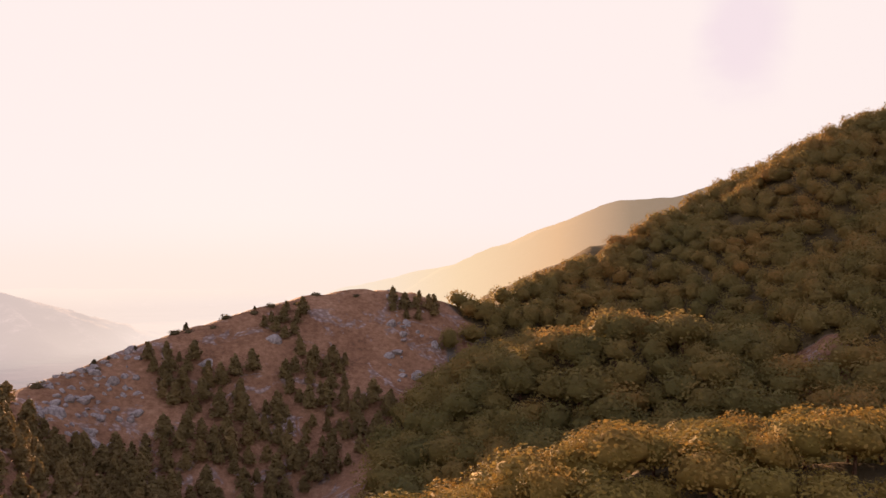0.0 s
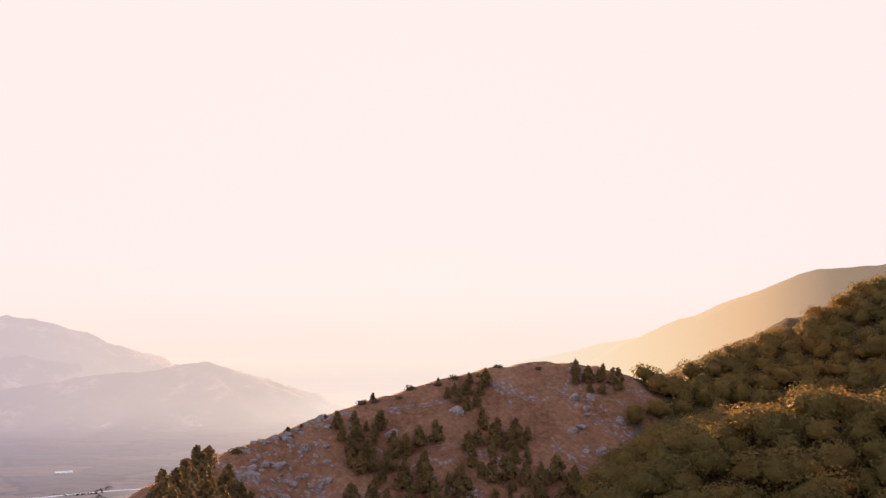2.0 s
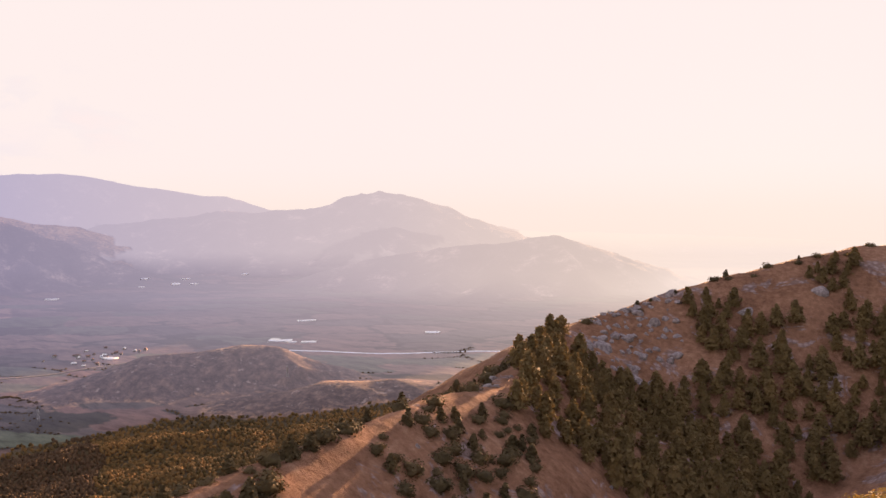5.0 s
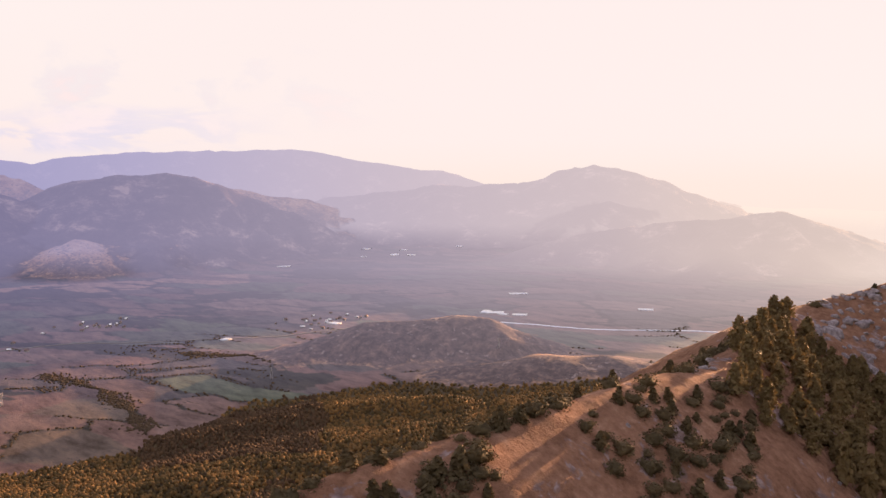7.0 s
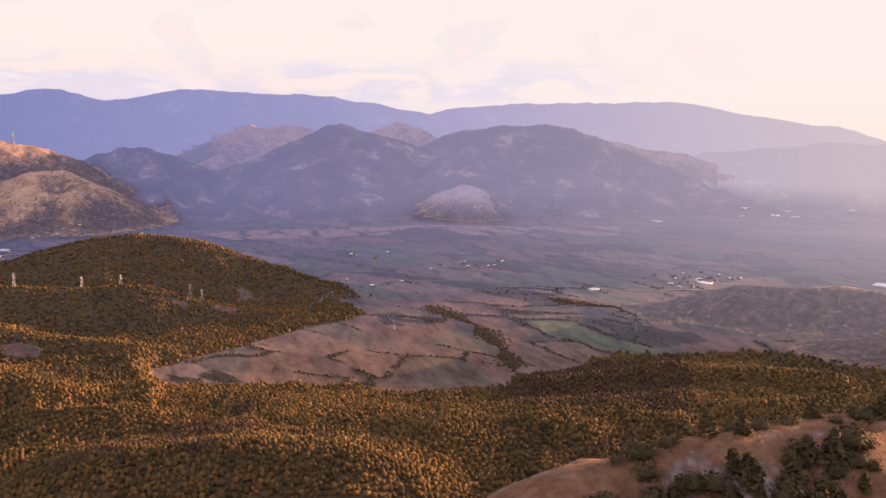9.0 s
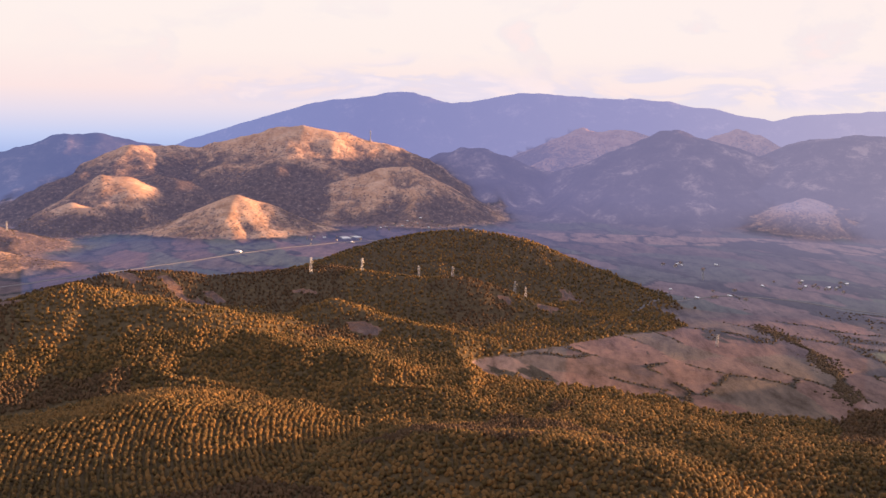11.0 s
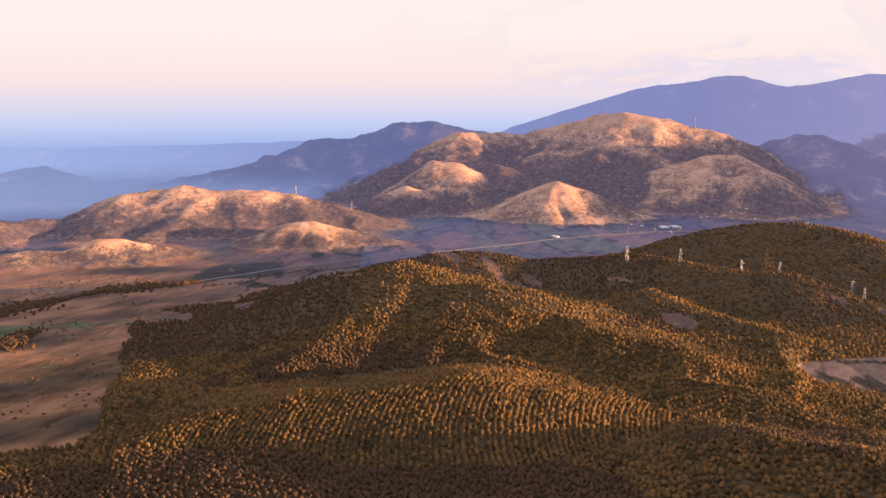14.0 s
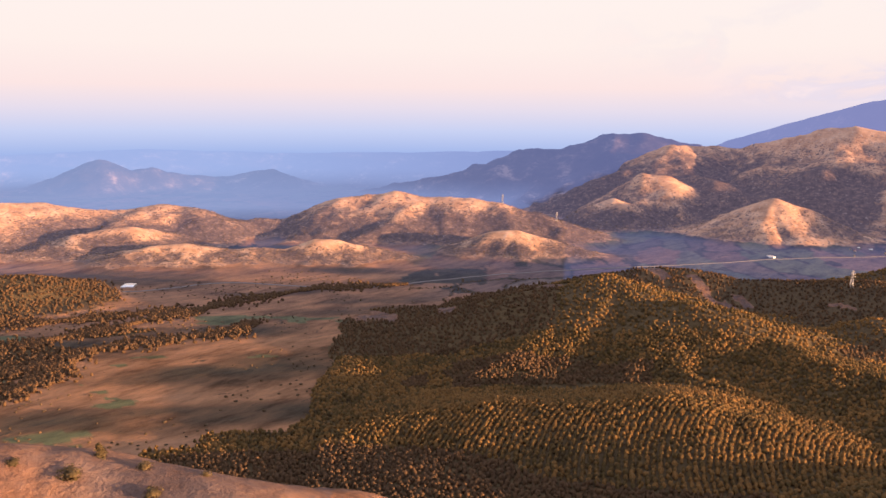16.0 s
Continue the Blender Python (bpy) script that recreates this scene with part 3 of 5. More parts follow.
    Ridge("backdrop_range", [(112, 4700, -3), (108.4, 4700, -1.7), (105.1, 4700, -0.8), (102.6, 4700, 0), (98.7, 4700, 0.9), (94.1, 4700, 1.4), (91.9, 4700, 0.7), (87.8, 4700, 1.35), (83.4, 4700, 1.2),
                             (78.5, 4700, 1.0), (76.4, 4700, 0.6), (72.1, 4700, -0.1), (70.7, 4700, 0.3), (61.4, 4700, 0.6), (56.5, 4700, 0.4), (51.8, 4700, -0.3), (47.4, 4700, -0.95), (44.6, 4700, -1.8),
                             (38, 4720, -1.9), (33, 4750, -2.3), (29, 4800, -3.2), (25, 4850, -4.6)], 0.95, 30, 60, 420, "far mountain range in blue haze", RANGE, 0.1, 34, 0.86),
]


def degrees_of(x, y):
    az = np.degrees(np.arctan2(-x, y))
    return np.where(az < -90, az + 360, az), np.hypot(x, y)


def blend(a, b, k):
    """The higher of two heights, with the crease between them filled over about k metres."""
    h = np.clip(k - np.abs(a - b), 0, None) / k
    return np.maximum(a, b) + h * h * k * 0.25


def wooded(x, y, gaps=True):
    """How surely a place lies in the valley's forest: over 0 inside."""
    az = np.degrees(np.arctan2(-x, y))
    az = np.where(az < -90, az + 360, az) + 1.6 * fractal(x, y, 130, 4, 305)
    r = np.hypot(x, y)
    # the forest's far edge along the foot of the mountain
    edge = np.interp(az, [30, 45, 55, 60, 66, 68, 80, 89, 91, 99, 100, 114, 117, 121, 125, 129, 132.5, 133.5, 134.5, 136, 145, 152, 160],
                     [1600, 1480, 1440, 1390, 1230, 1190, 1200, 1300, 1750, 1960, 1980, 1960, 1740, 1680, 1690, 1690, 1620, 1300, 1080, 1000, 960, 1010, 1030])
    if not gaps:
        return (edge - r) * (r > 300)
    edge = np.where((np.hypot((az - 153.5) / 4.6, (r - 1440) / 105) < 1) | (np.hypot((az - 147) / 3.2, (r - 1560) / 26) < 1), r + 40, edge)
    foot = np.interp(az, [76.5, 78, 85.5, 90, 92], [1690, 1612, 1458, 1338, 1290])
    edge = np.where((az > 77) & (az < 92) & (r > foot) & (r < np.interp(az, [77, 80, 84, 92], [1740, 1840, 1940, 2060])), r + 60, edge)
    wild = 90 * fractal(x, y, 220, 4, 300) + 34 * fractal(x, y, 55, 3, 310)
    deep = edge - r + wild
    return deep * (r > 420)


def glade_at(x, y):
    """Long thin openings in the woods of the hills."""
    return (np.hypot(x, y) > 1480) & (fractal((0.5 * x + 0.87 * y) * 0.4, 0.5 * y - 0.87 * x, 75, 5, 333) > 0.45)


def valley(x, y):
    """The floor: flat in the fields, hummocky under the forest at the mountain's foot."""
    hilly = np.clip(wooded(x, y, False) / 260, 0, 1)
    swell = np.interp(degrees_of(x, y)[0], [84, 100], [1.0, 0.4])
    return 5 * fractal(x, y, 420, 4, 90) + 1.2 * fractal(x, y, 60, 3, 95) + hilly * swell * (14 + 46 * fractal(x, y, 330, 4, 97))


def near_edge(az, far):
    """Open ground beside the mountain forest: the flank of the spur, and a bare red gully."""
    az = np.where(az > 180, az - 360, az)
    flank = (az > np.interp(far, [230, 280, 330, 420], [6.4, 5.0, 3.3, 1.2])) & (az < 40) & (far > 200) & (far < 470)
    return flank | ((az < -20.3) & (az > -24.6) & (far > 306) & (far < 345))


def cover_scrub_shade(r, form, z, x, y, w, scrub):
    """Woody shrubs on a bald hill, and shade painted in the same dark colour: thick low down and in the gullies, thin
    towards the crest.
    """
    on = w > 0.02
    if r.material != TAN or not on.any():
        return
    peak = max(p[2] for p in r.points)
    low = np.clip(1 - form[on] / peak, 0, 1)
    cut = fractal(x[on], y[on], r.grain, 4, r.seed, True)
    scrub[on] += w[on] * np.clip(r.scrub * (0.05 + 1.05 * low) - 0.42 * cut + (0.3 if r.scrub > 1.5 else 0.05), 0, 1)


def land(x, y, which=False):
    """Height of the ground; with which, also the form that makes it (-1: the valley floor) and the weights of the
    covers and of the painted haze.
    """
    z = valley(x, y)
    far = np.hypot(x, y)
    k = np.clip(far * 0.012, 2, 30)
    soft = np.clip(far * 0.004, 1.5, 14)
    forms = [z]
    for r in RIDGES:
        forms.append(r.height(x, y))
        z = blend(z, forms[-1], k)
    if not which:
        return z
    top = np.max(forms, axis=0)
    owner = np.argmax(forms, axis=0) - 1
    cover, veil, scrub, total = np.zeros((*x.shape, 4)), np.zeros(x.shape), np.zeros(x.shape), 0.0
    for form, r in zip(forms, [None] + RIDGES):
        w = np.exp(np.clip((form - top) / soft, -40, 0))
        total = total + w
        if r:
            cover[..., r.material] += w
            cover_scrub_shade(r, form, z, x, y, w, scrub)
    cover /= total[..., None]
    scrub /= total
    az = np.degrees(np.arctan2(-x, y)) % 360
    # strength of the painted haze: grows with distance, most towards the sun
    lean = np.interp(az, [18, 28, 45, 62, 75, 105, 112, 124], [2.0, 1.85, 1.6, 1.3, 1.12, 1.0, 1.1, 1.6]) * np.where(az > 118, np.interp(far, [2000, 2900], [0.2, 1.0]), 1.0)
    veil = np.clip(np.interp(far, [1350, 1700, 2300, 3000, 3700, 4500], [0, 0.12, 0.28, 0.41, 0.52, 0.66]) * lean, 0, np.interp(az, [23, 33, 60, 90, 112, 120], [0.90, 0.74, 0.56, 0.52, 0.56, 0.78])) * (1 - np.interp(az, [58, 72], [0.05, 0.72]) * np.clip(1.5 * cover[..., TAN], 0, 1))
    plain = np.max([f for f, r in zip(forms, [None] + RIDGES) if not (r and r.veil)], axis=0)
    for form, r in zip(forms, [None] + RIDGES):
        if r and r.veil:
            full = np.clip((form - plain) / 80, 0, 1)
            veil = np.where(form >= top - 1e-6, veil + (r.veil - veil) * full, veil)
    wood = np.clip(wooded(x, y) / 40 + 0.5, 0, 1)
    low = np.clip(1 - cover[..., TURF] - cover[..., RANGE] - cover[..., TAN], 0, 1)
    cover[..., FLOOR] = np.maximum(cover[..., FLOOR], low * wood)
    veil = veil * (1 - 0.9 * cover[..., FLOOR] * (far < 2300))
    glade = np.where(glade_at(x, y), cover[..., FLOOR], 0)
    cover[..., FLOOR] -= glade
    cover[..., TURF] += glade
    scrub += 0.62 * glade
    open_spur = near_edge(az, far) & (cover[..., FLOOR] > 0)
    cover[..., TURF] = np.where(open_spur, cover[..., TURF] + cover[..., FLOOR], cover[..., TURF])
    cover[..., FLOOR] = np.where(open_spur, 0, cover[..., FLOOR])
    scrub += 0.5 * ((az > 132) & (far < 200))  # darkens the near slope's turf in place of weaker sunlight, and hides its stones
    return z, owner, cover, veil, scrub


def plots(x, y):
    """Field plots: long uneven cells. Gives a number from 0 to 1 for each plot and the metres to its border."""
    wx, wy = x + 110 * fractal(x, y, 380, 4, 500), y + 110 * fractal(x, y, 380, 4, 510)
    c, s = math.cos(0.45), math.sin(0.45)
    u, v = (wx * c + wy * s) / 230, (wy * c - wx * s) / 90
    iu, iv = np.floor(u), np.floor(v)
    first, second, own = np.full(x.shape, 9.0), np.full(x.shape, 9.0), np.zeros(x.shape)
    for a in (-1, 0, 1):
        for b in (-1, 0, 1):
            ju, jv = iu + a, iv + b
            d = np.hypot(ju + 0.1 + 0.8 * lattice(ju, jv, 520) - u, jv + 0.1 + 0.8 * lattice(ju, jv, 530) - v)
            near = d < first
            second = np.where(near, first, np.minimum(second, d))
            own = np.where(near, lattice(ju, jv, 540), own)
            first = np.minimum(first, d)
    return own, (second - first) * 55


CROPS = np.array([(0.19, 0.118, 0.098), (0.125, 0.10, 0.088), (0.125, 0.128, 0.098), (0.165, 0.112, 0.092), (0.14, 0.138, 0.105), (0.22, 0.152, 0.125), (0.105, 0.088, 0.08), (0.18, 0.12, 0.10),
                  (0.20, 0.13, 0.105), (0.115, 0.115, 0.088), (0.14, 0.098, 0.085), (0.15, 0.12, 0.10), (0.21, 0.14, 0.115), (0.115, 0.10, 0.088), (0.16, 0.125, 0.108), (0.12, 0.13, 0.085)])


def crops(x, y):
    """The colour of each field, dark along the hedged borders, pale where a strip in sunlight is painted at the foot of
    the range.
    """
    own, border = plots(x, y)
    az, r = degrees_of(x, y)
    sunlit_strip = (az > 60) & (az < 90) & (np.abs(r - 2850 + 3 * (az - 76) + 60 * fractal(x, y, 300, 3, 560)) < 110)
    colour = CROPS[np.minimum((own * len(CROPS)).astype(int), len(CROPS) - 1)]
    colour = np.where((sunlit_strip & (own > 0.25))[..., None], np.array((0.40, 0.25, 0.18)), colour)
    dry = np.interp(az + 6 * fractal(x, y, 200, 3, 366), [122, 130], [0, 1]) * (r < 2600)
    lie = fractal(0.5 * x - 0.6 * y, 1.6 * (x + y), 190, 6, 570)
    grass = np.stack([np.interp(lie, [-0.6, -0.25, 0.0, 0.25, 0.6], c) for c in ((0.07, 0.14, 0.25, 0.29, 0.34), (0.055, 0.084, 0.135, 0.158, 0.195), (0.038, 0.05, 0.074, 0.086, 0.115))], -1)
    green = fractal(0.7 * x - 0.6 * y, 1.5 * (x + y), 170, 4, 580)
    grass = np.where(((green > 0.34) & (r < 1650))[..., None], np.array((0.115, 0.12, 0.062)), grass)
    plain = (az > 66) & (az < 84) & (r < 1800)
    colour = np.where(plain[..., None], 0.5 * colour + np.array((0.088, 0.05, 0.038)), colour)
    colour = colour + (grass - colour) * dry[..., None]
    hedge = (dry < 0.5) & (border < np.interp(r, [1200, 3500], [3.0, 9.0])) & (fractal(x, y, 130, 3, 550) > 0.02)
    thicket = fractal(0.6 * x + 0.3 * y, 1.5 * y - 0.8 * x, 190, 5, 350) > np.interp(r, [1500, 2200], [0.42, 0.30])
    colour = np.where((hedge | thicket)[..., None], np.array((0.058, 0.052, 0.042)), colour)
    colour = colour * np.interp(r, [1800, 2700], [1.0, 0.72])[..., None]  # dims the colour of far fields, where their light came out too bright
    return np.concatenate([colour, np.ones((*x.shape, 1))], -1)


def build_ground():
    fine, coarse = 0.2, 3.0
    az = np.concatenate([np.arange(-34, 162, fine), np.arange(162, 326, coarse)])
    rad = np.concatenate([[0.02, 10, 22, 34, 46, 56], np.geomspace(64, 440, 120)[:-1], np.geomspace(440, 760, 28)[:-1], np.geomspace(760, 1150, 42)[:-1],
                          np.geomspace(1150, 3700, 205)[:-1], np.geomspace(3700, 4970, 34)])
    A, R = np.meshgrid(np.radians(az), rad, indexing="ij")
    x, y = -np.sin(A) * R, np.cos(A) * R
    z, owner, cover, veil, scrub = land(x, y, True)
    crop = crops(x, y).reshape(-1, 4)
    rows, cols = x.shape
    verts = np.stack([x, y, z], -1).reshape(-1, 3)
    cover, veil, scrub = cover.reshape(-1, 4), veil.reshape(-1), scrub.reshape(-1)
    i, j = np.meshgrid(np.arange(rows), np.arange(cols - 1), indexing="ij")
    k = (i + 1) % rows
    quads = np.stack([i * cols + j, i * cols + j + 1, k * cols + j + 1, k * cols + j], -1).reshape(-1, 4)
    # shared normals, so that no seam shows between neighbouring forms
    across = np.cross(verts[quads[:, 2]] - verts[quads[:, 0]], verts[quads[:, 3]] - verts[quads[:, 1]])
    across *= np.sign(across[:, 2:3]) / np.linalg.norm(across, axis=1, keepdims=True)
    normals = np.zeros_like(verts)
    for c in range(4):
        np.add.at(normals, quads[:, c], across)
    normals /= np.linalg.norm(normals, axis=1, keepdims=True)
    keep = owner[i, j].reshape(-1)
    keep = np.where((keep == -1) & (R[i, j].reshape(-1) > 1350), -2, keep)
    for form in range(-2, len(RIDGES)):
        faces = quads[keep == form]
        if not len(faces):
            continue
        used, back = np.unique(faces, return_inverse=True)
        mesh = joined("ground", verts[used], back.reshape(-1, 4))
        mesh.shade_smooth()
        mesh.normals_split_custom_set_from_vertices(normals[used].tolist())
        mesh.attributes.new("cover", "FLOAT_COLOR", "POINT").data.foreach_set("color", cover[used].ravel())
        mesh.attributes.new("crop", "FLOAT_COLOR", "POINT").data.foreach_set("color", crop[used].ravel())
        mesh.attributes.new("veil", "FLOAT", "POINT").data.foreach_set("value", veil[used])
        mesh.attributes.new("scrub", "FLOAT", "POINT").data.foreach_set("value", scrub[used])
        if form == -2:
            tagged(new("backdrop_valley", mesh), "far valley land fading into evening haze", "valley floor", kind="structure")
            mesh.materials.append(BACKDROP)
        elif form < 0:
            tagged(new("ground", mesh), "wide valley floor of dull fields and meadows", "valley floor", kind="structure")
            mesh.materials.append(LAND)
        else:
            r = RIDGES[form]
            tagged(new(r.name, mesh), r.label, "hillside", kind="structure")
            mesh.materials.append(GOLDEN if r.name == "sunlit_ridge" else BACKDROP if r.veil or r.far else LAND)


def joined(name, verts, faces):
    """A mesh from arrays of corners and of faces that all have as many corners."""
    mesh = bpy.data.meshes.new(name)
    size = faces.shape[1]
    mesh.vertices.add(len(verts))
    mesh.vertices.foreach_set("co", np.asarray(verts, np.float32).ravel())
    mesh.loops.add(faces.size)
    mesh.loops.foreach_set("vertex_index", np.asarray(faces, np.int32).ravel())
    mesh.polygons.add(len(faces))
    mesh.polygons.foreach_set("loop_start", np.arange(0, faces.size, size, dtype=np.int32))
    mesh.update(calc_edges=True)
    return mesh


build_ground()


# ---- plants ----
def leaf_material(name, stops, rough=0.75, through=0.3, each=0.15, stand=0.0, light=(0.16, 0.11, 0.035)):
    """Foliage: a colour for each plant by the ramp, a little lighter and darker from leaf to leaf, and light that passes through."""
    m, n, bsdf, place = surface(name, rough, 0.04)
    mesh = n.add("ShaderNodeNewGeometry")
    thing = n.add("ShaderNodeObjectInfo")
    tone = n.math("MULTIPLY_ADD", mesh.outputs["Random Per Island"], each, n.math("MULTIPLY", thing.outputs["Random"], 0.35))
    which = n.math("ADD", tone, n.math("MULTIPLY_ADD", n.noise(place, 0.03, 4.0, 0.65), 1.0, -0.2))
    which = n.math("ADD", which, n.math("MULTIPLY_ADD", n.noise(place, 0.006, 4.0, 0.6), stand, -0.5 * stand))
    colour = n.ramp(which, stops)
    spot = n.noise(place, 1.1, 3.0, 0.6)
    colour = n.mix(n.math("MULTIPLY", n.smooth(spot, 0.40, 0.70), 0.45), colour, light)
    n.link(colour, bsdf.inputs["Base Color"])
    if stand:  # far crowns: the relief of twigs and leaves
        bumped(n, bsdf, n.noise(place, 0.9, 4.0, 0.7), 0.6, 2.0)
    thin = n.add("ShaderNodeBsdfTranslucent")
    n.link(colour, thin.inputs[0])
    both = n.add("ShaderNodeMixShader")
    both.inputs[0].default_value = through
    out = [x for x in n.tree.nodes if x.type == "OUTPUT_MATERIAL"][0]
    n.link(bsdf.outputs[0], both.inputs[1])
    n.link(thin.outputs[0], both.inputs[2])
    n.link(both.outputs[0], out.inputs[0])
    return m


BROAD = leaf_material("autumn_leaves", [(0.15, (0.114, 0.103, 0.040)), (0.4, (0.171, 0.139, 0.051)), (0.62, (0.239, 0.167, 0.058)), (0.85, (0.353, 0.189, 0.061))], through=0.4)
GOLD = leaf_material("yellowing_leaves", [(0.15, (0.176, 0.137, 0.039)), (0.5, (0.251, 0.172, 0.047)), (0.85, (0.316, 0.181, 0.050))], through=0.32)
NEEDLE = leaf_material("pine_needles", [(0.2, (0.152, 0.108, 0.051)), (0.6, (0.194, 0.138, 0.063)), (0.9, (0.259, 0.167, 0.073))], through=0.25)
SPRAY = leaf_material("juniper_sprays", [(0.2, (0.075, 0.058, 0.032)), (0.6, (0.105, 0.08, 0.042)), (0.9, (0.14, 0.10, 0.052))], through=0.12, light=(0.11, 0.08, 0.035))
WOODS = leaf_material("valley_woods", [(0.2, (0.068, 0.048, 0.026)), (0.40, (0.107, 0.074, 0.031)), (0.62, (0.166, 0.101, 0.040)), (0.85, (0.261, 0.142, 0.050))], through=0.2, each=0.6, stand=1.2, light=(0.125, 0.092, 0.036))
THICKET = leaf_material("dull_thicket", [(0.2, (0.070, 0.048, 0.034)), (0.55, (0.101, 0.070, 0.044)), (0.95, (0.147, 0.095, 0.052))], through=0.1, each=0.5, stand=0.3, light=(0.05, 0.045, 0.025))
CONIFER_SHADE = leaf_material("far_conifers", [(0.2, (0.080, 0.050, 0.028)), (0.6, (0.115, 0.068, 0.037)), (0.95, (0.157, 0.091, 0.044))], through=0.1, each=0.4, stand=0.3, light=(0.065, 0.052, 0.032))
BARK, _n, _b, _p = surface("bark", 0.95, 0.1)
_n.link(_n.ramp(_n.noise(_p, 3.0, 4.0), [(0.3, (0.061, 0.030, 0.022)), (0.7, (0.157, 0.085, 0.053))]), _b.inputs["Base Color"])


def ball(level):
    """Corners and faces of a unit sphere of triangles."""
    bm = bmesh.new()
    bmesh.ops.create_icosphere(bm, subdivisions=level, radius=1.0)
    v = np.array([x.co[:] for x in bm.verts])
    f = np.array([[c.index for c in x.verts] for x in bm.faces])
    bm.free()
    return v, f


def leaves(rng, centres, outward, size, loose=0.55):
    """One small bent leaf spray (two triangles) at each centre, turned outward more or less loosely."""
    count = len(centres)
    face = outward + loose * rng.normal(0, 0.6, (count, 3))
    face /= np.linalg.norm(face, axis=1, keepdims=True) + 1e-9
    u = np.cross(face, rng.normal(size=(count, 3)))
    u /= np.linalg.norm(u, axis=1, keepdims=True) + 1e-9
    w = np.cross(face, u)
    s = size * rng.uniform(0.55, 1.35, (count, 1))
    v = np.stack([centres - u * s * 0.5, centres - w * s * 0.35 + face * s * 0.2, centres + u * s * 0.5, centres + w * s * 0.4 - face * s * 0.1], 1).reshape(-1, 3)
    base = np.arange(count)[:, None] * 4
    return v, np.concatenate([base + [0, 1, 2], base + [0, 2, 3]])


def merge(pieces):
    vs, fs, n = [], [], 0
    for v, f in pieces:
        vs.append(v)
        fs.append(f + n)
        n += len(v)
    return np.concatenate(vs), np.concatenate(fs)


def broad_crown(rng, boughs, sprays, size, level):
    """A crown about one unit wide and tall, its foot at 0: a lumpy mass on several boughs, with loose leaf sprays all over and gaps between them."""
    knobs = rng.normal(size=(boughs, 3))
    knobs[:, 2] = np.abs(knobs[:, 2]) * 0.9 - 0.25
    knobs /= np.linalg.norm(knobs, axis=1, keepdims=True)
    swell = rng.uniform(0.10, 0.26, boughs)

    def reach(d):
        near = np.clip((d @ knobs.T - 0.72) / 0.28, 0, 1)
        return 0.30 + np.max(near ** 0.7 * swell, axis=1, keepdims=True)

    v, f = ball(level)
    core = v * reach(v) * (0.72 + 0.12 * rng.normal(size=(len(v), 1)))
    d = rng.normal(size=(sprays, 3))
    d /= np.linalg.norm(d, axis=1, keepdims=True)
    d[:, 2] = np.where(d[:, 2] < -0.5, -d[:, 2], d[:, 2])
    spots = d * reach(d) * rng.uniform(0.78, 1.16, (sprays, 1))
    v, f = merge([(core, f), leaves(rng, spots, d, size)])
    return v * [1, 1, 0.95] + [0, 0, 0.52], f


def pine_crown(rng, whorls, sprays, size):
    """A shaggy cone about one unit tall, its foot at 0."""
    pieces = []
    core, faces = ball(1)
    for k in range(whorls):
        h = k / (whorls - 1)
        wide = (0.29 - 0.225 * h ** 1.15) * rng.uniform(0.85, 1.15)
        c = np.array([rng.normal(0, 0.025), rng.normal(0, 0.025), 0.15 + 0.70 * h])
        pieces.append((c + core * [wide * 0.55, wide * 0.55, 0.12] * (1 + 0.25 * rng.normal(size=(len(core), 1))), faces))
        a = rng.uniform(0, 6.283, sprays)
        out = np.stack([np.cos(a), np.sin(a), np.full(sprays, 0.15)], -1)
        far = wide * rng.uniform(0.5, 1.0, (sprays, 1)) ** 0.6 * (1 + 0.25 * np.sin(a * 3 + k)[:, None])
        spot = c + out * far * [1, 1, 0] + np.stack([0 * a, 0 * a, rng.uniform(-0.07, 0.06, sprays)], -1)
        pieces.append(leaves(rng, spot, out * [1, 1, 0] + [0, 0, 0.6], size, 0.8))
    tip = np.array([[0, 0, 0.92]]) + rng.normal(0, 0.014, (8, 3))
    pieces.append(leaves(rng, tip, np.tile([0.5, 0.3, 1.0], (8, 1)), size * 0.8))
    return merge(pieces)


def stem(rng, height, radius, boughs):
    """A tapered, slightly bent trunk with limbs."""
    pieces = []

    def limb(a, b, ra, rb):
        a, b = np.array(a), np.array(b)
        d = (b - a) / np.linalg.norm(b - a)
        u = np.cross(d, [0.3, 0.9, 0.2])
        u /= np.linalg.norm(u)
        w = np.cross(d, u)
        t = np.arange(5) * 6.283 / 5
        ring = np.cos(t)[:, None] * u + np.sin(t)[:, None] * w
        v = np.concatenate([a + ring * ra, b + ring * rb])
        k = np.arange(5)
        n = (k + 1) % 5
        pieces.append((v, np.concatenate([np.stack([k, n, n + 5], -1), np.stack([k, n + 5, k + 5], -1)])))

    mid = (rng.normal(0, 0.02), rng.normal(0, 0.02), height * 0.55)
    limb((0, 0, -0.08), mid, radius, radius * 0.7)
    limb(mid, (0, 0, height), radius * 0.7, radius * 0.25)
    for _ in range(boughs):
        a, h = rng.uniform(0, 6.283), rng.uniform(0.3, 0.6)
        limb((0, 0, h * height), (math.cos(a) * 0.24, math.sin(a) * 0.24, h * height + 0.18), radius * 0.4, radius * 0.12)
    return merge(pieces)


def part(name, mesh, material, parent, label=""):
    ob = new(name, mesh)
    if not mesh.materials:
        mesh.materials.append(material)
    ob.parent = parent
    if label:
        ob["label"] = label
    return ob


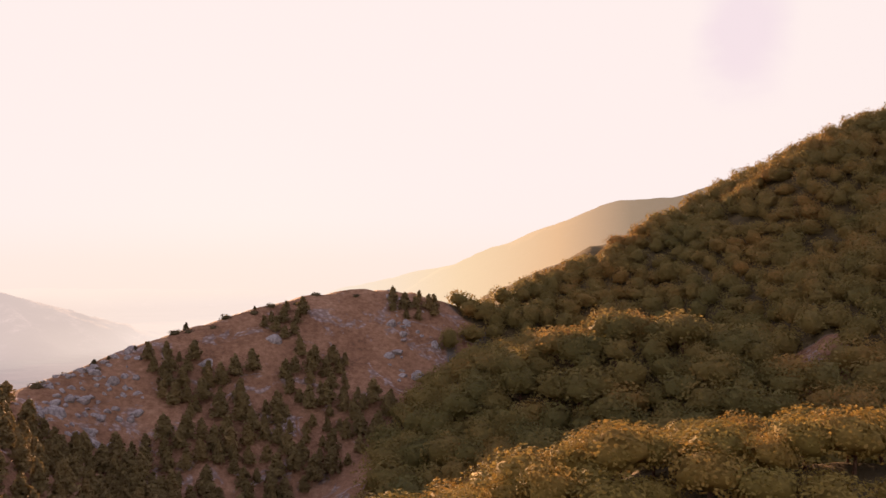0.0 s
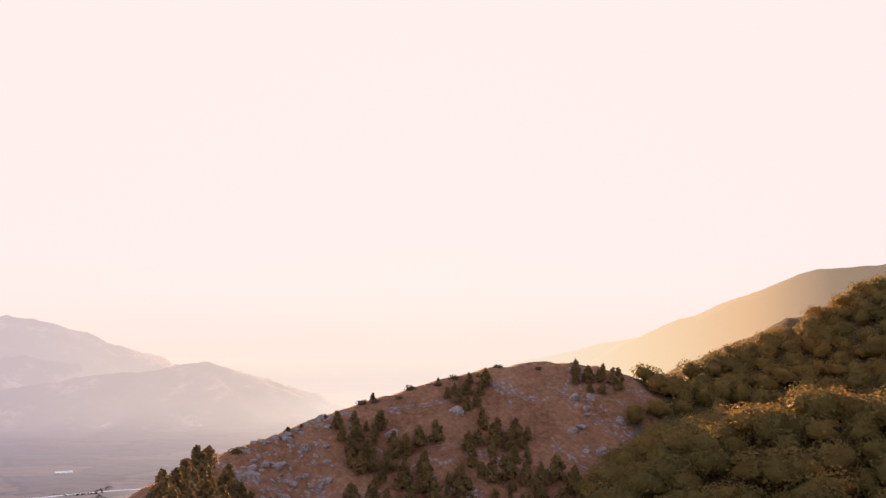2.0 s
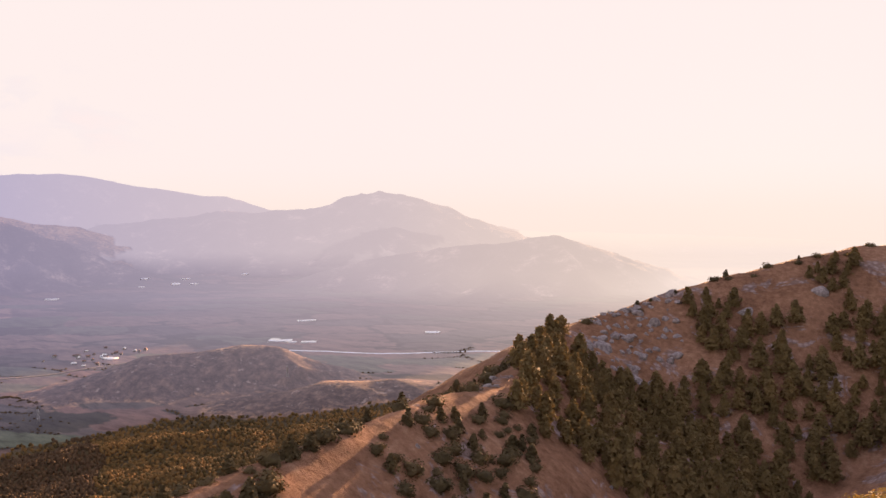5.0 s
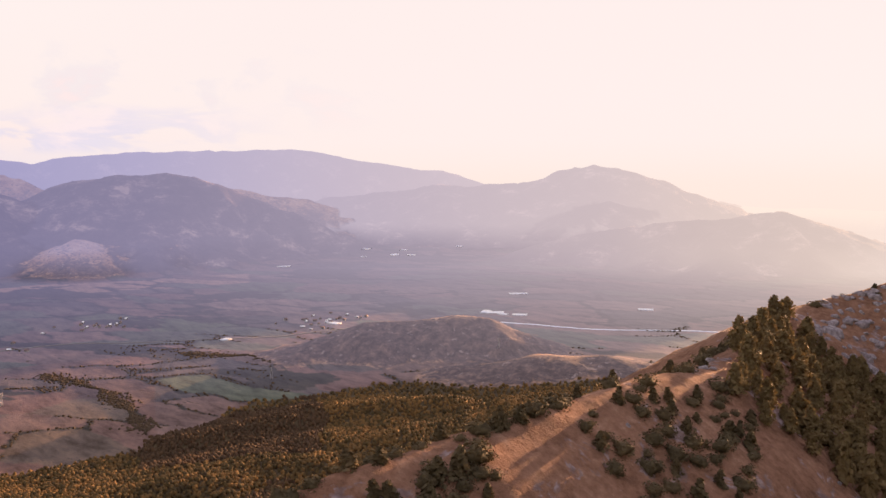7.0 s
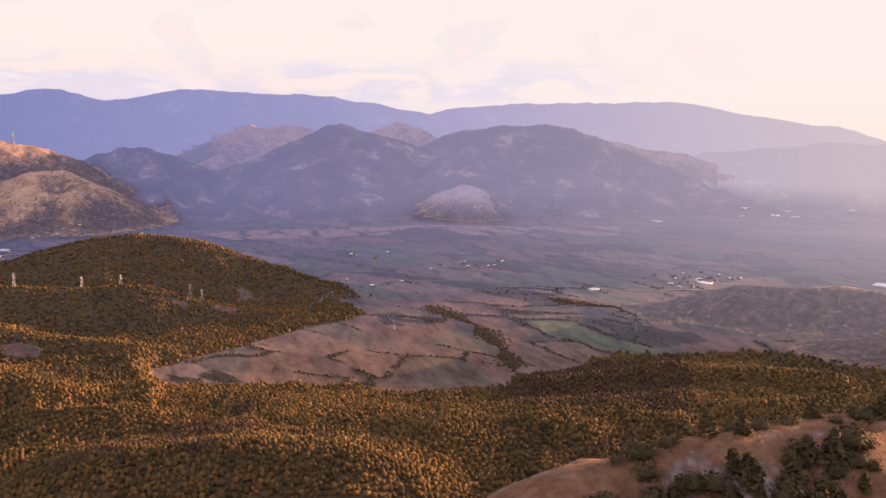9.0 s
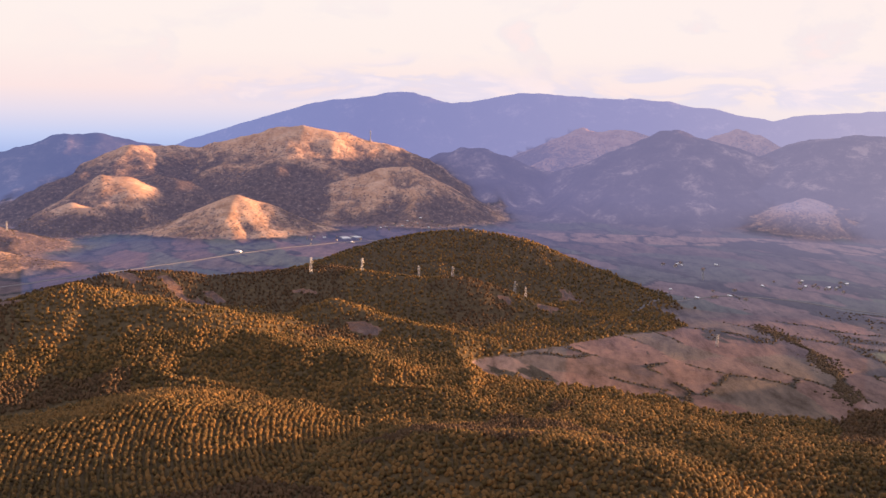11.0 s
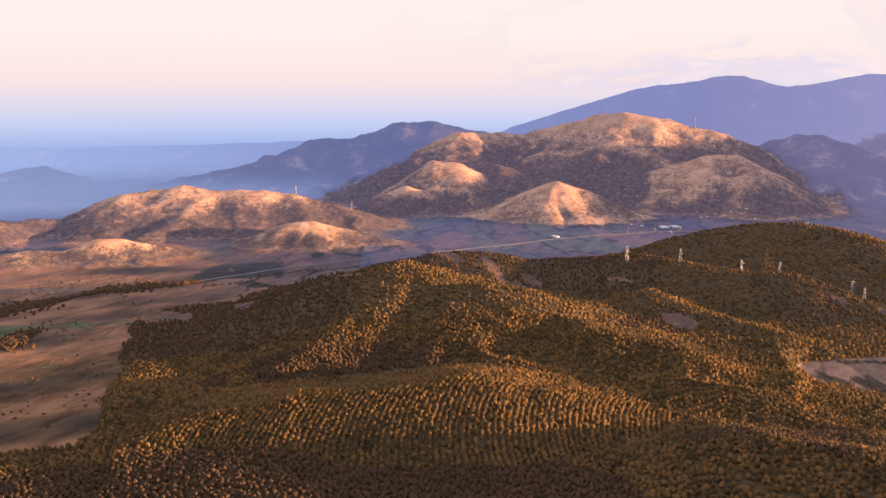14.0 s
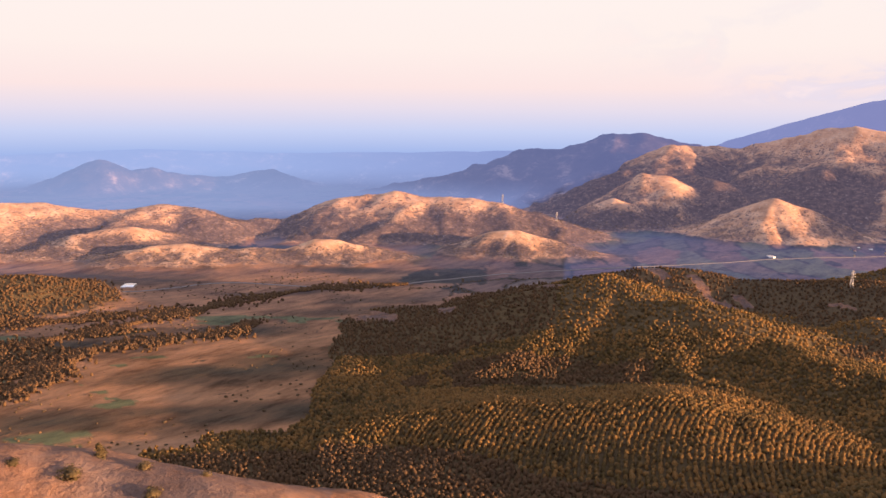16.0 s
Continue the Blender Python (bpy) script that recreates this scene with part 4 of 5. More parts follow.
def tree_kinds(name, count, crown, trunk, leaf, label, category, group, seed):
    """Some trees of one kind, one unit tall, to be copied."""
    made = []
    for k in range(count):
        rng = np.random.default_rng(seed + k)
        top = tagged(new(name), label, category, group)
        if trunk:
            part("trunk", joined("trunk", *stem(rng, *trunk)), BARK, top)
        part("crown", joined("crown", *crown(rng)), leaf, top)
        made.append(top)
    return made


def scatter(rng, count, az_span, r_span, gap, test=None):
    """Places spread over a sector of the land, no two nearer than gap."""
    a = np.radians(rng.uniform(*az_span, count))
    r = np.sqrt(rng.uniform(r_span[0] ** 2, r_span[1] ** 2, count))
    x, y = -np.sin(a) * r, np.cos(a) * r
    ok = np.ones(count, bool) if test is None else test(x, y)
    x, y = x[ok], y[ok]
    taken, out = {}, []
    for k in range(len(x)):
        c = (int(x[k] // gap), int(y[k] // gap))
        if any((x[k] - x[q]) ** 2 + (y[k] - y[q]) ** 2 < gap * gap for i in (-1, 0, 1) for j in (-1, 0, 1) for q in taken.get((c[0] + i, c[1] + j), ())):
            continue
        taken.setdefault(c, []).append(k)
        out.append(k)
    return x[out], y[out]


def owner_at(x, y):
    z, owner, cover, *_ = land(x, y, True)
    return z, np.array([RIDGES[o].name if o >= 0 else "ground" for o in owner])


def place_trees(kinds, rng, x, y, z, tall, spread=1.0):
    """Copies of the kinds at those places; the first copies are the kinds themselves."""
    for k in range(len(x)):
        h = rng.uniform(*tall)
        w = h * spread * rng.uniform(0.85, 1.2)
        m = Matrix.Translation((x[k], y[k], z[k])) @ Matrix.Rotation(rng.uniform(0, 6.28), 4, "Z")
        kind = kinds[k % len(kinds)]
        if k < len(kinds):
            ob = kind
            ob.matrix_basis = m
        else:
            ob = copy_thing(kind, m)
        ob.scale = (w, w, h)


def many(name, templates, rng, x, y, z, wide, tall, material, label, category, smooth=True):
    """Plants past counting, joined into one mesh."""
    vs, fs, n = [], [], 0
    pick = rng.integers(0, len(templates), len(x))
    for t, (v, f) in enumerate(templates):
        sel = np.where(pick == t)[0]
        if not len(sel):
            continue
        a = rng.uniform(0, 6.283, (len(sel), 1))
        w, h = rng.uniform(*wide, (len(sel), 1)), rng.uniform(*tall, (len(sel), 1))
        px = x[sel, None] + w * (v[:, 0] * np.cos(a) - v[:, 1] * np.sin(a))
        py = y[sel, None] + w * (v[:, 0] * np.sin(a) + v[:, 1] * np.cos(a))
        pz = z[sel, None] + h * v[:, 2]
        vs.append(np.stack([px, py, pz], -1).reshape(-1, 3))
        fs.append((f[None] + (n + np.arange(len(sel)) * len(v))[:, None, None]).reshape(-1, 3))
        n += len(sel) * len(v)
    mesh = joined(name, np.concatenate(vs), np.concatenate(fs))
    mesh.materials.append(material)
    if smooth:
        mesh.shade_smooth()
    return tagged(new(name, mesh), label, category, kind="stuff")


def lump(rng):
    """A far crown of few faces: a ragged dome, open below."""
    v, f = ball(1)
    turned = np.array(Euler(rng.uniform(0, 6.28, 3)).to_matrix())
    v = v @ turned.T
    f = f[np.min(v[f][:, :, 2], axis=1) > -0.85]
    v = v * rng.uniform(0.6, 1.35, (len(v), 1)) * 0.5
    v[:, :2] *= 1 - 0.25 * np.clip(v[:, 2:], 0, 0.5) / 0.5
    v[:, 2] += 0.42
    return v, f


CREST = ([0, 4.9, 12.3, 19.1, 25.9, 27.7, 29.6, 33.2, 37, 42, 50.7, 59.4], [430, 420, 395, 370, 335, 300, 250, 208, 178, 150, 125, 112])

# pines on the spur
rng = np.random.default_rng(5)
pines = tree_kinds("pine_tree", 6, lambda r: pine_crown(r, 10, 54, 0.095), (0.9, 0.022, 0), NEEDLE, "dark shaggy pine on the dry spur", "pine tree", "pines on the spur", 20)


def pine_ground(x, y):
    """Pines stand in groups on the side of the spur towards the viewer, thicker downhill."""
    az, r = degrees_of(x, y)
    down = np.interp(az, *CREST) - r
    grove = 0.8 * fractal(x, y, 24, 4, 404) + np.interp(down, [0, 5, 12, 40, 70, 110], [-2, -0.45, -0.08, 0.12, 0.36, 0.6])
    grove = grove - np.interp(az, [0, 1.5, 4, 6.5, 10, 27, 29, 30.5, 33], [0.9, 0.8, 0.5, 0.2, 0, 0, 0.1, 0.8, 2])
    stony = np.clip(1.4 - np.hypot((az - 21.8) / 3.2, (down - 22) / 26), 0, 1)
    grove = grove - 0.9 * stony + np.clip(1 - np.hypot((az - 27.3) / 1.7, (down - 12) / 14), 0, 1) + 3.2 * np.clip(1 - np.hypot((az - 1.8) / 2.4, (down - 9) / 16), 0, 1)
    return grove > 0


x, y = scatter(rng, 16000, (0, 31), (200, 425), 4.9, pine_ground)
z, who = owner_at(x, y)
ok = np.where(who == "mountain_spur")[0]
ok = ok[np.argsort(np.interp(degrees_of(x[ok], y[ok])[0], *CREST) - degrees_of(x[ok], y[ok])[1])]
upper, lower = ok[:300], ok[300:]
place_trees(pines, rng, x[upper], y[upper], z[upper] - 0.4, (4.5, 10.5), 1.2)
many("pine_thicket", [pine_crown(np.random.default_rng(30 + k), 7, 34, 0.15) for k in range(5)], rng, x[lower], y[lower], z[lower] - 0.4, (6.5, 11.0), (6.0, 12.0), NEEDLE,
     "dense dark pine stand low on the spur", "pine stand", False)

# low bushes: along the spur's crest, on its bare shoulder and on the near slope


def bush_crown(r):
    """A dense juniper down to the ground: a blunt cone, or now and then a round one."""
    v, f = pine_crown(r, 6, 46, 0.14) if r.random() < 0.65 else broad_crown(r, 9, 230, 0.10, 2)
    return (v - [0, 0, v[:, 2].min() + 0.06]) * [1.25, 1.25, 1.05], f


bushes = tree_kinds("juniper_bush", 6, bush_crown, None, SPRAY, "dark round bush on dry grass", "bush", "bushes on dry grass", 40)


def bush_ground(x, y):
    az, r = degrees_of(x, y)
    down = np.interp(az, *CREST) - r
    thick = np.interp(az, [28, 33, 36, 43, 47, 56, 60], [0.1, 0.2, 0.0, 0.1, 0.6, 0.8, 0.6])
    front = (fractal(x, y, 22, 3, 421) + thick > 0.12) & (down > np.interp(az, [28, 44, 50], [9, 7, 3]))
    return front | ((down < -1.5) & (down > -9) & (az > 27) & (fractal(x, y, 18, 2, 431) > -0.15))


x, y = scatter(rng, 4000, (28, 60), (70, 270), 3.3, bush_ground)
z, who = owner_at(x, y)
ok = who == "mountain_spur"
x, y, z = x[ok][:290], y[ok][:290], z[ok][:290]
place_trees(bushes, rng, x, y, z - 0.4, (2.0, 4.6), 1.1)
# a belt of them behind the crest and a thicket on the steep near side
x, y = scatter(rng, 5000, (28, 61), (95, 265), 2.7, lambda x, y: np.where((degrees_of(x, y)[0] > 44.5), np.abs(np.interp(degrees_of(x, y)[0], *CREST) - degrees_of(x, y)[1] - 9) < 6.5,
               (np.abs(np.interp(degrees_of(x, y)[0], *CREST) - degrees_of(x, y)[1] + 3.6) < 2.2) & (fractal(x, y, 16, 2, 433) > -0.25)))
z, who = owner_at(x, y)
ok = who == "mountain_spur"
place_trees([copy_thing(b, Matrix()) for b in bushes], rng, x[ok][:150], y[ok][:150], z[ok][:150] - 0.4, (3.0, 5.6), 1.05)
# small ones on the crest against the sky
x, y = scatter(rng, 900, (5, 27), (330, 425), 5, lambda x, y: np.abs(np.interp(degrees_of(x, y)[0], *CREST) - degrees_of(x, y)[1]) < 5)
z, who = owner_at(x, y)
place_trees([copy_thing(b, Matrix()) for b in bushes], rng, x[:17], y[:17], z[:17] - 1.0, (1.8, 4.2), 1.25)
x, y = scatter(rng, 60, (136, 154), (84, 121), 5)
z, who = owner_at(x, y)
ok = who == "bush_slope"
place_trees([copy_thing(b, Matrix()) for b in bushes], rng, x[ok], y[ok], z[ok] - 0.3, (1.2, 2.6), 1.15)

# broadleaf trees of the near spur, gold in the light, and of the mountain side
gold = tree_kinds("beech_tree", 4, lambda r: broad_crown(r, 20, 1200, 0.05, 2), (0.6, 0.03, 4), GOLD, "yellowing beech on the near spur", "beech tree", "beeches of the near spur", 60)
x, y = scatter(rng, 2500, (-31, 9), (92, 160), 6.0)
z, who = owner_at(x, y)
ok = who == "near_spur"
x, y, z = x[ok][:190], y[ok][:190], z[ok][:190]
place_trees(gold, rng, x, y, z - 0.5, (5.0, 10.5), 1.2)
green = [broad_crown(np.random.default_rng(80 + k), 18, 430, 0.07, 2) for k in range(7)]
x, y = scatter(rng, 20000, (-30, 7), (150, 620), 7.0)
z, who = owner_at(x, y)
az, r = degrees_of(x, y)
ok = ((who == "mountain_forest_slope") | (who == "forest_fold")) & (r < np.interp(az, [-26.4, -21, -19, -14, -10, -4, -1, 1, 3], [575, 605, 575, 525, 485, 445, 436, 415, 390])) & ~near_edge(az, r) & ~((az > 0.3) & (r > 375))
x, y, z, r = x[ok], y[ok], z[ok], r[ok]
close = np.argsort(r)[:190]
rest = np.setdiff1d(np.arange(len(x)), close)
olive = tree_kinds("beech_tree", 5, lambda q: broad_crown(q, 18, 700, 0.058, 2), (0.55, 0.03, 4), BROAD, "olive-brown beech on the steep mountain side", "beech tree", "beeches of the mountain side", 85)
place_trees(olive, rng, x[close], y[close], z[close] - 2.0, (10.0, 16.5), 1.15)
many("mountain_forest", green, rng, x[rest], y[rest], z[rest] - 3.0, (9.5, 15.5), (9.5, 14.0), BROAD, "dense olive and brown autumn forest on the mountain side", "forest", False)

# forests of the valley
far_kinds = [lump(np.random.default_rng(100 + k)) for k in range(14)]
x, y = scatter(rng, 170000, (28, 158), (760, 1330), 4.2)
x2, y2 = scatter(rng, 120000, (28, 158), (1330, 2250), 5.8)
x, y = np.concatenate([x, x2]), np.concatenate([y, y2])
z, owner, cover, *_ = land(x, y, True)
ok = (cover[:, FLOOR] > rng.uniform(0.35, 0.65, len(x))) & ~glade_at(x, y)
who = np.array([RIDGES[o].name if o >= 0 else "ground" for o in owner])
ok &= ~np.isin(who, ["mountain_spur", "bush_slope", "plantation_mound", "home_slope", "near_spur"])
az, r = degrees_of(x, y)
sway = 60 * fractal(x, y, 160, 4, 380)
# dark stands: some are conifers, others put cast shadow into the tree colour
dark = (who == "dark_rise") | ((az > 118.5 + sway / 60) & (r > 1330 + sway)) | ((az > 90) & (r < 940 + 0.8 * sway - 18 * np.clip(107 - az, 0, 20))) | ((az > 55 + sway / 30) & (az < 67) & (r > 1085) & (r < 1330 + sway)) | ((az > 112) & (az < 125) & (np.abs(r - 1195 - 0.6 * sway) < 62)) | (fractal(x, y, 240, 4, 385) > 0.42)
for name, kept, wide, tall, leaf, label in (("valley_forest", ~dark, (4.2, 8.0), (4.6, 7.6), WOODS, "olive and orange autumn forest on the valley floor"),
                                            ("conifer_forest", dark, (4.2, 7.4), (5.0, 8.2), CONIFER_SHADE, "dark conifers and shade-coloured stands in the valley forest")):
    kept = kept & ok
    many(name, far_kinds, rng, x[kept], y[kept], z[kept] - 0.8, wide, tall, leaf, label, "forest", False)
# the plantation's rows follow the mound
u, v = np.meshgrid(np.arange(-600, 660, 6.6), np.arange(-170, 170, 3.6))
u, v = u.ravel(), v.ravel()
mid, way = ray(115, 0) * 990, ray(25, 0)
sway = 0.35 * v + 0.0016 * v * v + 10 * np.sin(u / 120)
x = mid.x + way.x * (u + sway) + mid.x / 990 * v + rng.normal(0, 0.75, len(u))
y = mid.y + way.y * (u + sway) + mid.y / 990 * v + rng.normal(0, 0.75, len(u))
z, who = owner_at(x, y)
ok = (who == "plantation_mound") & (rng.random(len(u)) < 0.93)
many("plantation", far_kinds, rng, x[ok], y[ok], z[ok] - 0.5, (3.6, 6.6), (5.0, 7.6), WOODS, "rows of orange plantation trees on a mound", "plantation", False)
# hedges and thickets among the fields
hx, hy = [], []
bx, by = scatter(rng, 90000, (28, 128), (1180, 2000), 4.5, lambda x, y: (plots(x, y)[1] < 3.0) & (fractal(x, y, 130, 3, 550) > 0.02))
hx.append(bx)
hy.append(by)
# tree belts along the streams of the dry meadows
STREAMS = [[(154, 1515), (149.3, 1551), (146.2, 1600), (142.3, 1688), (139.2, 1777), (134.1, 1883), (128.2, 1915)], [(154, 1385), (151.3, 1380), (148.4, 1445), (144.1, 1480), (139.9, 1510), (138.1, 1588)],
           [(154, 1698), (149.3, 1682), (145.7, 1696), (142.3, 1718)], [(154, 1275), (151.4, 1290), (150.1, 1379)], [(72, 1700), (69, 1560), (67.5, 1430), (66.5, 1300)], [(64, 1790), (60, 1720), (57, 1640)]]
wx, wy = [], []
for stream in STREAMS:
    p = np.array([(-math.sin(radians(a)) * r, math.cos(radians(a)) * r) for a, r in stream])
    t = rng.uniform(0, len(p) - 1, 420 * (len(p) - 1))
    wide = np.where(p[0, 1] < 0, 24, 13) * (0.55 + 0.45 * np.sin(t * 5))
    (wx if p[0, 1] < 0 else hx).append(np.interp(t, np.arange(len(p)), p[:, 0]) + rng.normal(0, 1, len(t)) * wide)
    (wy if p[0, 1] < 0 else hy).append(np.interp(t, np.arange(len(p)), p[:, 1]) + rng.normal(0, 1, len(t)) * wide)
gx, gy = scatter(rng, 6000, (58, 156), (1150, 1900), 8, lambda x, y: fractal(0.6 * x + 0.3 * y, 1.5 * y - 0.8 * x, 190, 5, 350) > 0.42)
sx, sy = scatter(rng, 5000, (131, 156), (1000, 2100), 9, lambda x, y: fractal(x, y, 120, 4, 355) > rng.uniform(-0.1, 0.9, len(x)))
x, y = np.concatenate([*hx, gx, sx]), np.concatenate([*hy, gy, sy])
z, who = owner_at(x, y)
ok = who == "ground"
many("hedgerow", far_kinds, rng, x[ok], y[ok], z[ok] - 0.6, (3.0, 6.5), (1.6, 4.0), THICKET, "dark hedges and thickets between valley fields", "hedgerow", False)
x, y = np.concatenate(wx), np.concatenate(wy)
z, who = owner_at(x, y)
ok = (who == "ground") | (who == "low_rise")
many("stream_trees", far_kinds, rng, x[ok], y[ok], z[ok] - 0.8, (4.5, 8.5), (4.5, 8.5), CONIFER_SHADE, "dark belts of trees along the meadow streams", "trees", False)
# shrubs dotted over the bald hills
x, y = scatter(rng, 60000, (91, 156), (2050, 3000), 9)
z, owner, cover, _, scrub = land(x, y, True)
ok = (cover[:, TAN] > 0.6) & (scrub > rng.uniform(0.25, 0.75, len(x)))
many("hill_scrub", far_kinds, rng, x[ok], y[ok], z[ok] - 0.5, (2.6, 6.0), (1.2, 3.0), THICKET, "dark shrubs dotted over the bald hills", "shrubs", False)


# ---- rocks on the spur ----
def stone_material(name, dark, pale):
    m, n, bsdf, place = surface(name, 0.9, 0.2)
    grain = n.noise(place, 0.9, 6.0, 0.7)
    n.link(n.ramp(grain, [(0.34, dark), (0.62, pale)]), bsdf.inputs["Base Color"])
    bumped(n, bsdf, n.noise(place, 2.2, 5.0, 0.7), 0.8, 0.4)
    return m


ROCK = stone_material("pale_limestone", (0.13, 0.10, 0.092), (0.36, 0.30, 0.285))


def boulder_mesh(rng):
    """A cracked block: a ball cut flat by several planes."""
    v, f = ball(3)
    for _ in range(11):
        d = rng.normal(size=3)
        d /= np.linalg.norm(d)
        over = np.clip(v @ d - rng.uniform(0.45, 0.8), 0, None)
        v = v - over[:, None] * d * 0.95
    return v * [1.0, rng.uniform(0.7, 1.0), rng.uniform(0.55, 0.85)] * (1 + 0.03 * rng.normal(size=(len(v), 1))), f


def build_boulders():
    rng = np.random.default_rng(70)
    meshes = []
    for k in range(6):
        mesh = joined("boulder", *boulder_mesh(rng))
        mesh.materials.append(ROCK)
        meshes.append(mesh)

    def stony(x, y):
        az, r = degrees_of(x, y)
        down = np.interp(az, *CREST) - r
        main = 1.5 * np.clip(1.25 - np.hypot((az - 22) / 3.4, (down - 20) / 26), 0, 1)
        side = np.clip(1.1 - np.hypot((az - 2.6) / 1.8, (down - 26) / 40), 0, 1) * 0.7
        low = np.clip(1.1 - np.hypot((az - 30.5) / 2.0, (down - 16) / 16), 0, 1) * 0.6
        loose = 0.06 * ((az < 45) & (down > 2))
        return (np.maximum.reduce([main, side, low, loose]) * (0.75 + fractal(x, y, 16, 3, 440)) > rng.uniform(0.05, 0.8, len(x))) & (down > -3)

    x, y = scatter(rng, 11000, (0.5, 46), (110, 428), 2.3, stony)
    z, who = owner_at(x, y)
    ok = who == "mountain_spur"
    x, y, z = x[ok][:290], y[ok][:290], z[ok][:290]
    for k in range(len(x)):
        big = rng.uniform(0.9, 2.6) * (1.9 if rng.random() < 0.25 else 1) * (1.0 if degrees_of(x[k], y[k])[1] > 300 else 0.45)
        ob = tagged(new("boulder", meshes[k % 6]), "pale grey limestone boulder in dry grass", "boulder", "boulders of the spur")
        ob.matrix_basis = Matrix.Translation((x[k], y[k], z[k] - 0.22 * big)) @ Euler((rng.normal(0, 0.3), rng.normal(0, 0.3), rng.uniform(0, 6.28))).to_matrix().to_4x4() @ Matrix.Scale(big, 4)


build_boulders()


# ---- pylons, mast, houses, roads ----
def plain(name, colour, rough=0.6, metal=0.0, vary=0.12):
    m, n, bsdf, place = surface(name, rough, 0.3)
    spots = n.noise(place, 0.8, 5.0, 0.65)
    n.link(n.ramp(spots, [(0.3, tuple(c * (1 - vary) for c in colour)), (0.7, tuple(min(1, c * (1 + vary)) for c in colour))]), bsdf.inputs["Base Color"])
    bsdf.inputs["Metallic"].default_value = metal
    return m


STEEL = plain("galvanised_steel", (0.42, 0.40, 0.39), 0.5, 0.2)
PLASTER = plain("pale_plaster", (0.34, 0.31, 0.30), 0.9)
TILE = plain("red_roof_tiles", (0.24, 0.155, 0.13), 0.85, 0.0, 0.25)
SHEET = plain("white_sheet_roof", (0.92, 0.91, 0.90), 0.3, 0.9, 0.05)
ASPHALT = plain("pale_road", (0.19, 0.17, 0.165), 0.9)
GLASS = plain("dark_window", (0.12, 0.125, 0.14), 0.12)


def beams(segments, thick):
    """Square bars between pairs of points."""
    pieces = []
    for a, b in segments:
        a, b = np.array(a, float), np.array(b, float)
        d = (b - a) / np.linalg.norm(b - a)
        u = np.cross(d, [0.31, 0.23, 0.92] if abs(d[2]) < 0.9 else [1, 0, 0])
        u /= np.linalg.norm(u)
        w = np.cross(d, u)
        ring = np.array([u + w, -u + w, -u - w, u - w]) * thick * 0.5
        v = np.concatenate([a + ring, b + ring])
        f = [[0, 1, 5], [0, 5, 4], [1, 2, 6], [1, 6, 5], [2, 3, 7], [2, 7, 6], [3, 0, 4], [3, 4, 7], [0, 2, 1], [0, 3, 2], [4, 5, 6], [4, 6, 7]]
        pieces.append((v, np.array(f)))
    return merge(pieces)


def build_pylon():
    """A lattice tower with four legs, cross bracing and three pairs of arms; its foot at 0."""
    tower = tagged(new("pylon"), "pale steel lattice pylon on the wooded hill", "pylon", "pylons of the power line")
    wide = lambda h: 3.4 - 2.7 * (h / 34) ** 0.8
    for sx, sy in ((1, 1), (-1, 1), (-1, -1), (1, -1)):
        part("leg", joined("leg", *beams([((sx * wide(0), sy * wide(0), -1.0), (sx * wide(17), sy * wide(17), 17)), ((sx * wide(17), sy * wide(17), 17), (sx * wide(34), sy * wide(34), 34))], 0.5)), STEEL, tower)
    web = []
    levels = [0, 5, 10, 14.5, 18.5, 22, 25, 28, 31, 34]
    for lo, hi in zip(levels, levels[1:]):
        a, b = wide(lo), wide(hi)
        for s in (1, -1):
            web += [((-a, s * a, lo), (b, s * b, hi)), ((a, s * a, lo), (-b, s * b, hi)), ((s * a, -a, lo), (s * b, b, hi)), ((s * a, a, lo), (s * b, -b, hi))]
    part("bracing", joined("bracing", *beams(web, 0.26)), STEEL, tower)
    for h, out in ((22, 6.5), (27, 5.5), (32, 4.5)):
        part("arm", joined("arm", *beams([((-out, 0, h), (out, 0, h)), ((-out, 0, h), (0, 0, h + 2)), ((out, 0, h), (0, 0, h + 2))], 0.42)), STEEL, tower)
    return tower


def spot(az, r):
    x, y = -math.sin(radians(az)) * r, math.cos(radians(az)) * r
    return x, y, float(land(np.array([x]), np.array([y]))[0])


first = build_pylon()
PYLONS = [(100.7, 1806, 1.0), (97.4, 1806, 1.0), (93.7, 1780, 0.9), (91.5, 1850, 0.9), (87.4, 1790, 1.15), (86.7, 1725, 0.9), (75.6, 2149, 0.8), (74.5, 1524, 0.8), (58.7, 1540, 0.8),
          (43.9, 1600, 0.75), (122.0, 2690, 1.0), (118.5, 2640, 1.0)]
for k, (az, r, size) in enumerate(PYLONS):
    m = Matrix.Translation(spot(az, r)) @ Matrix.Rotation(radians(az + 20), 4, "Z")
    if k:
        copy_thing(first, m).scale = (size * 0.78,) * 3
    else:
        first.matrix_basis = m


def build_mast():
    """A slim relay mast with two drums, on the bald summit."""
    mast = tagged(new("relay_mast"), "white relay mast on the bald summit", "mast")
    part("pole", joined("pole", *beams([((0, 0, -2), (0, 0, 42))], 2.2)), PLASTER, mast)
    part("cabin", joined("cabin", *beams([((-6, 0, 2.5), (6, 0, 2.5))], 6.0)), PLASTER, mast)
    for h in (30, 38):
        part("drum", joined("drum", *beams([((-2.6, 0, h), (2.6, 0, h))], 4.0)), STEEL, mast)
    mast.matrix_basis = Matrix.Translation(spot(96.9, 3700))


build_mast()


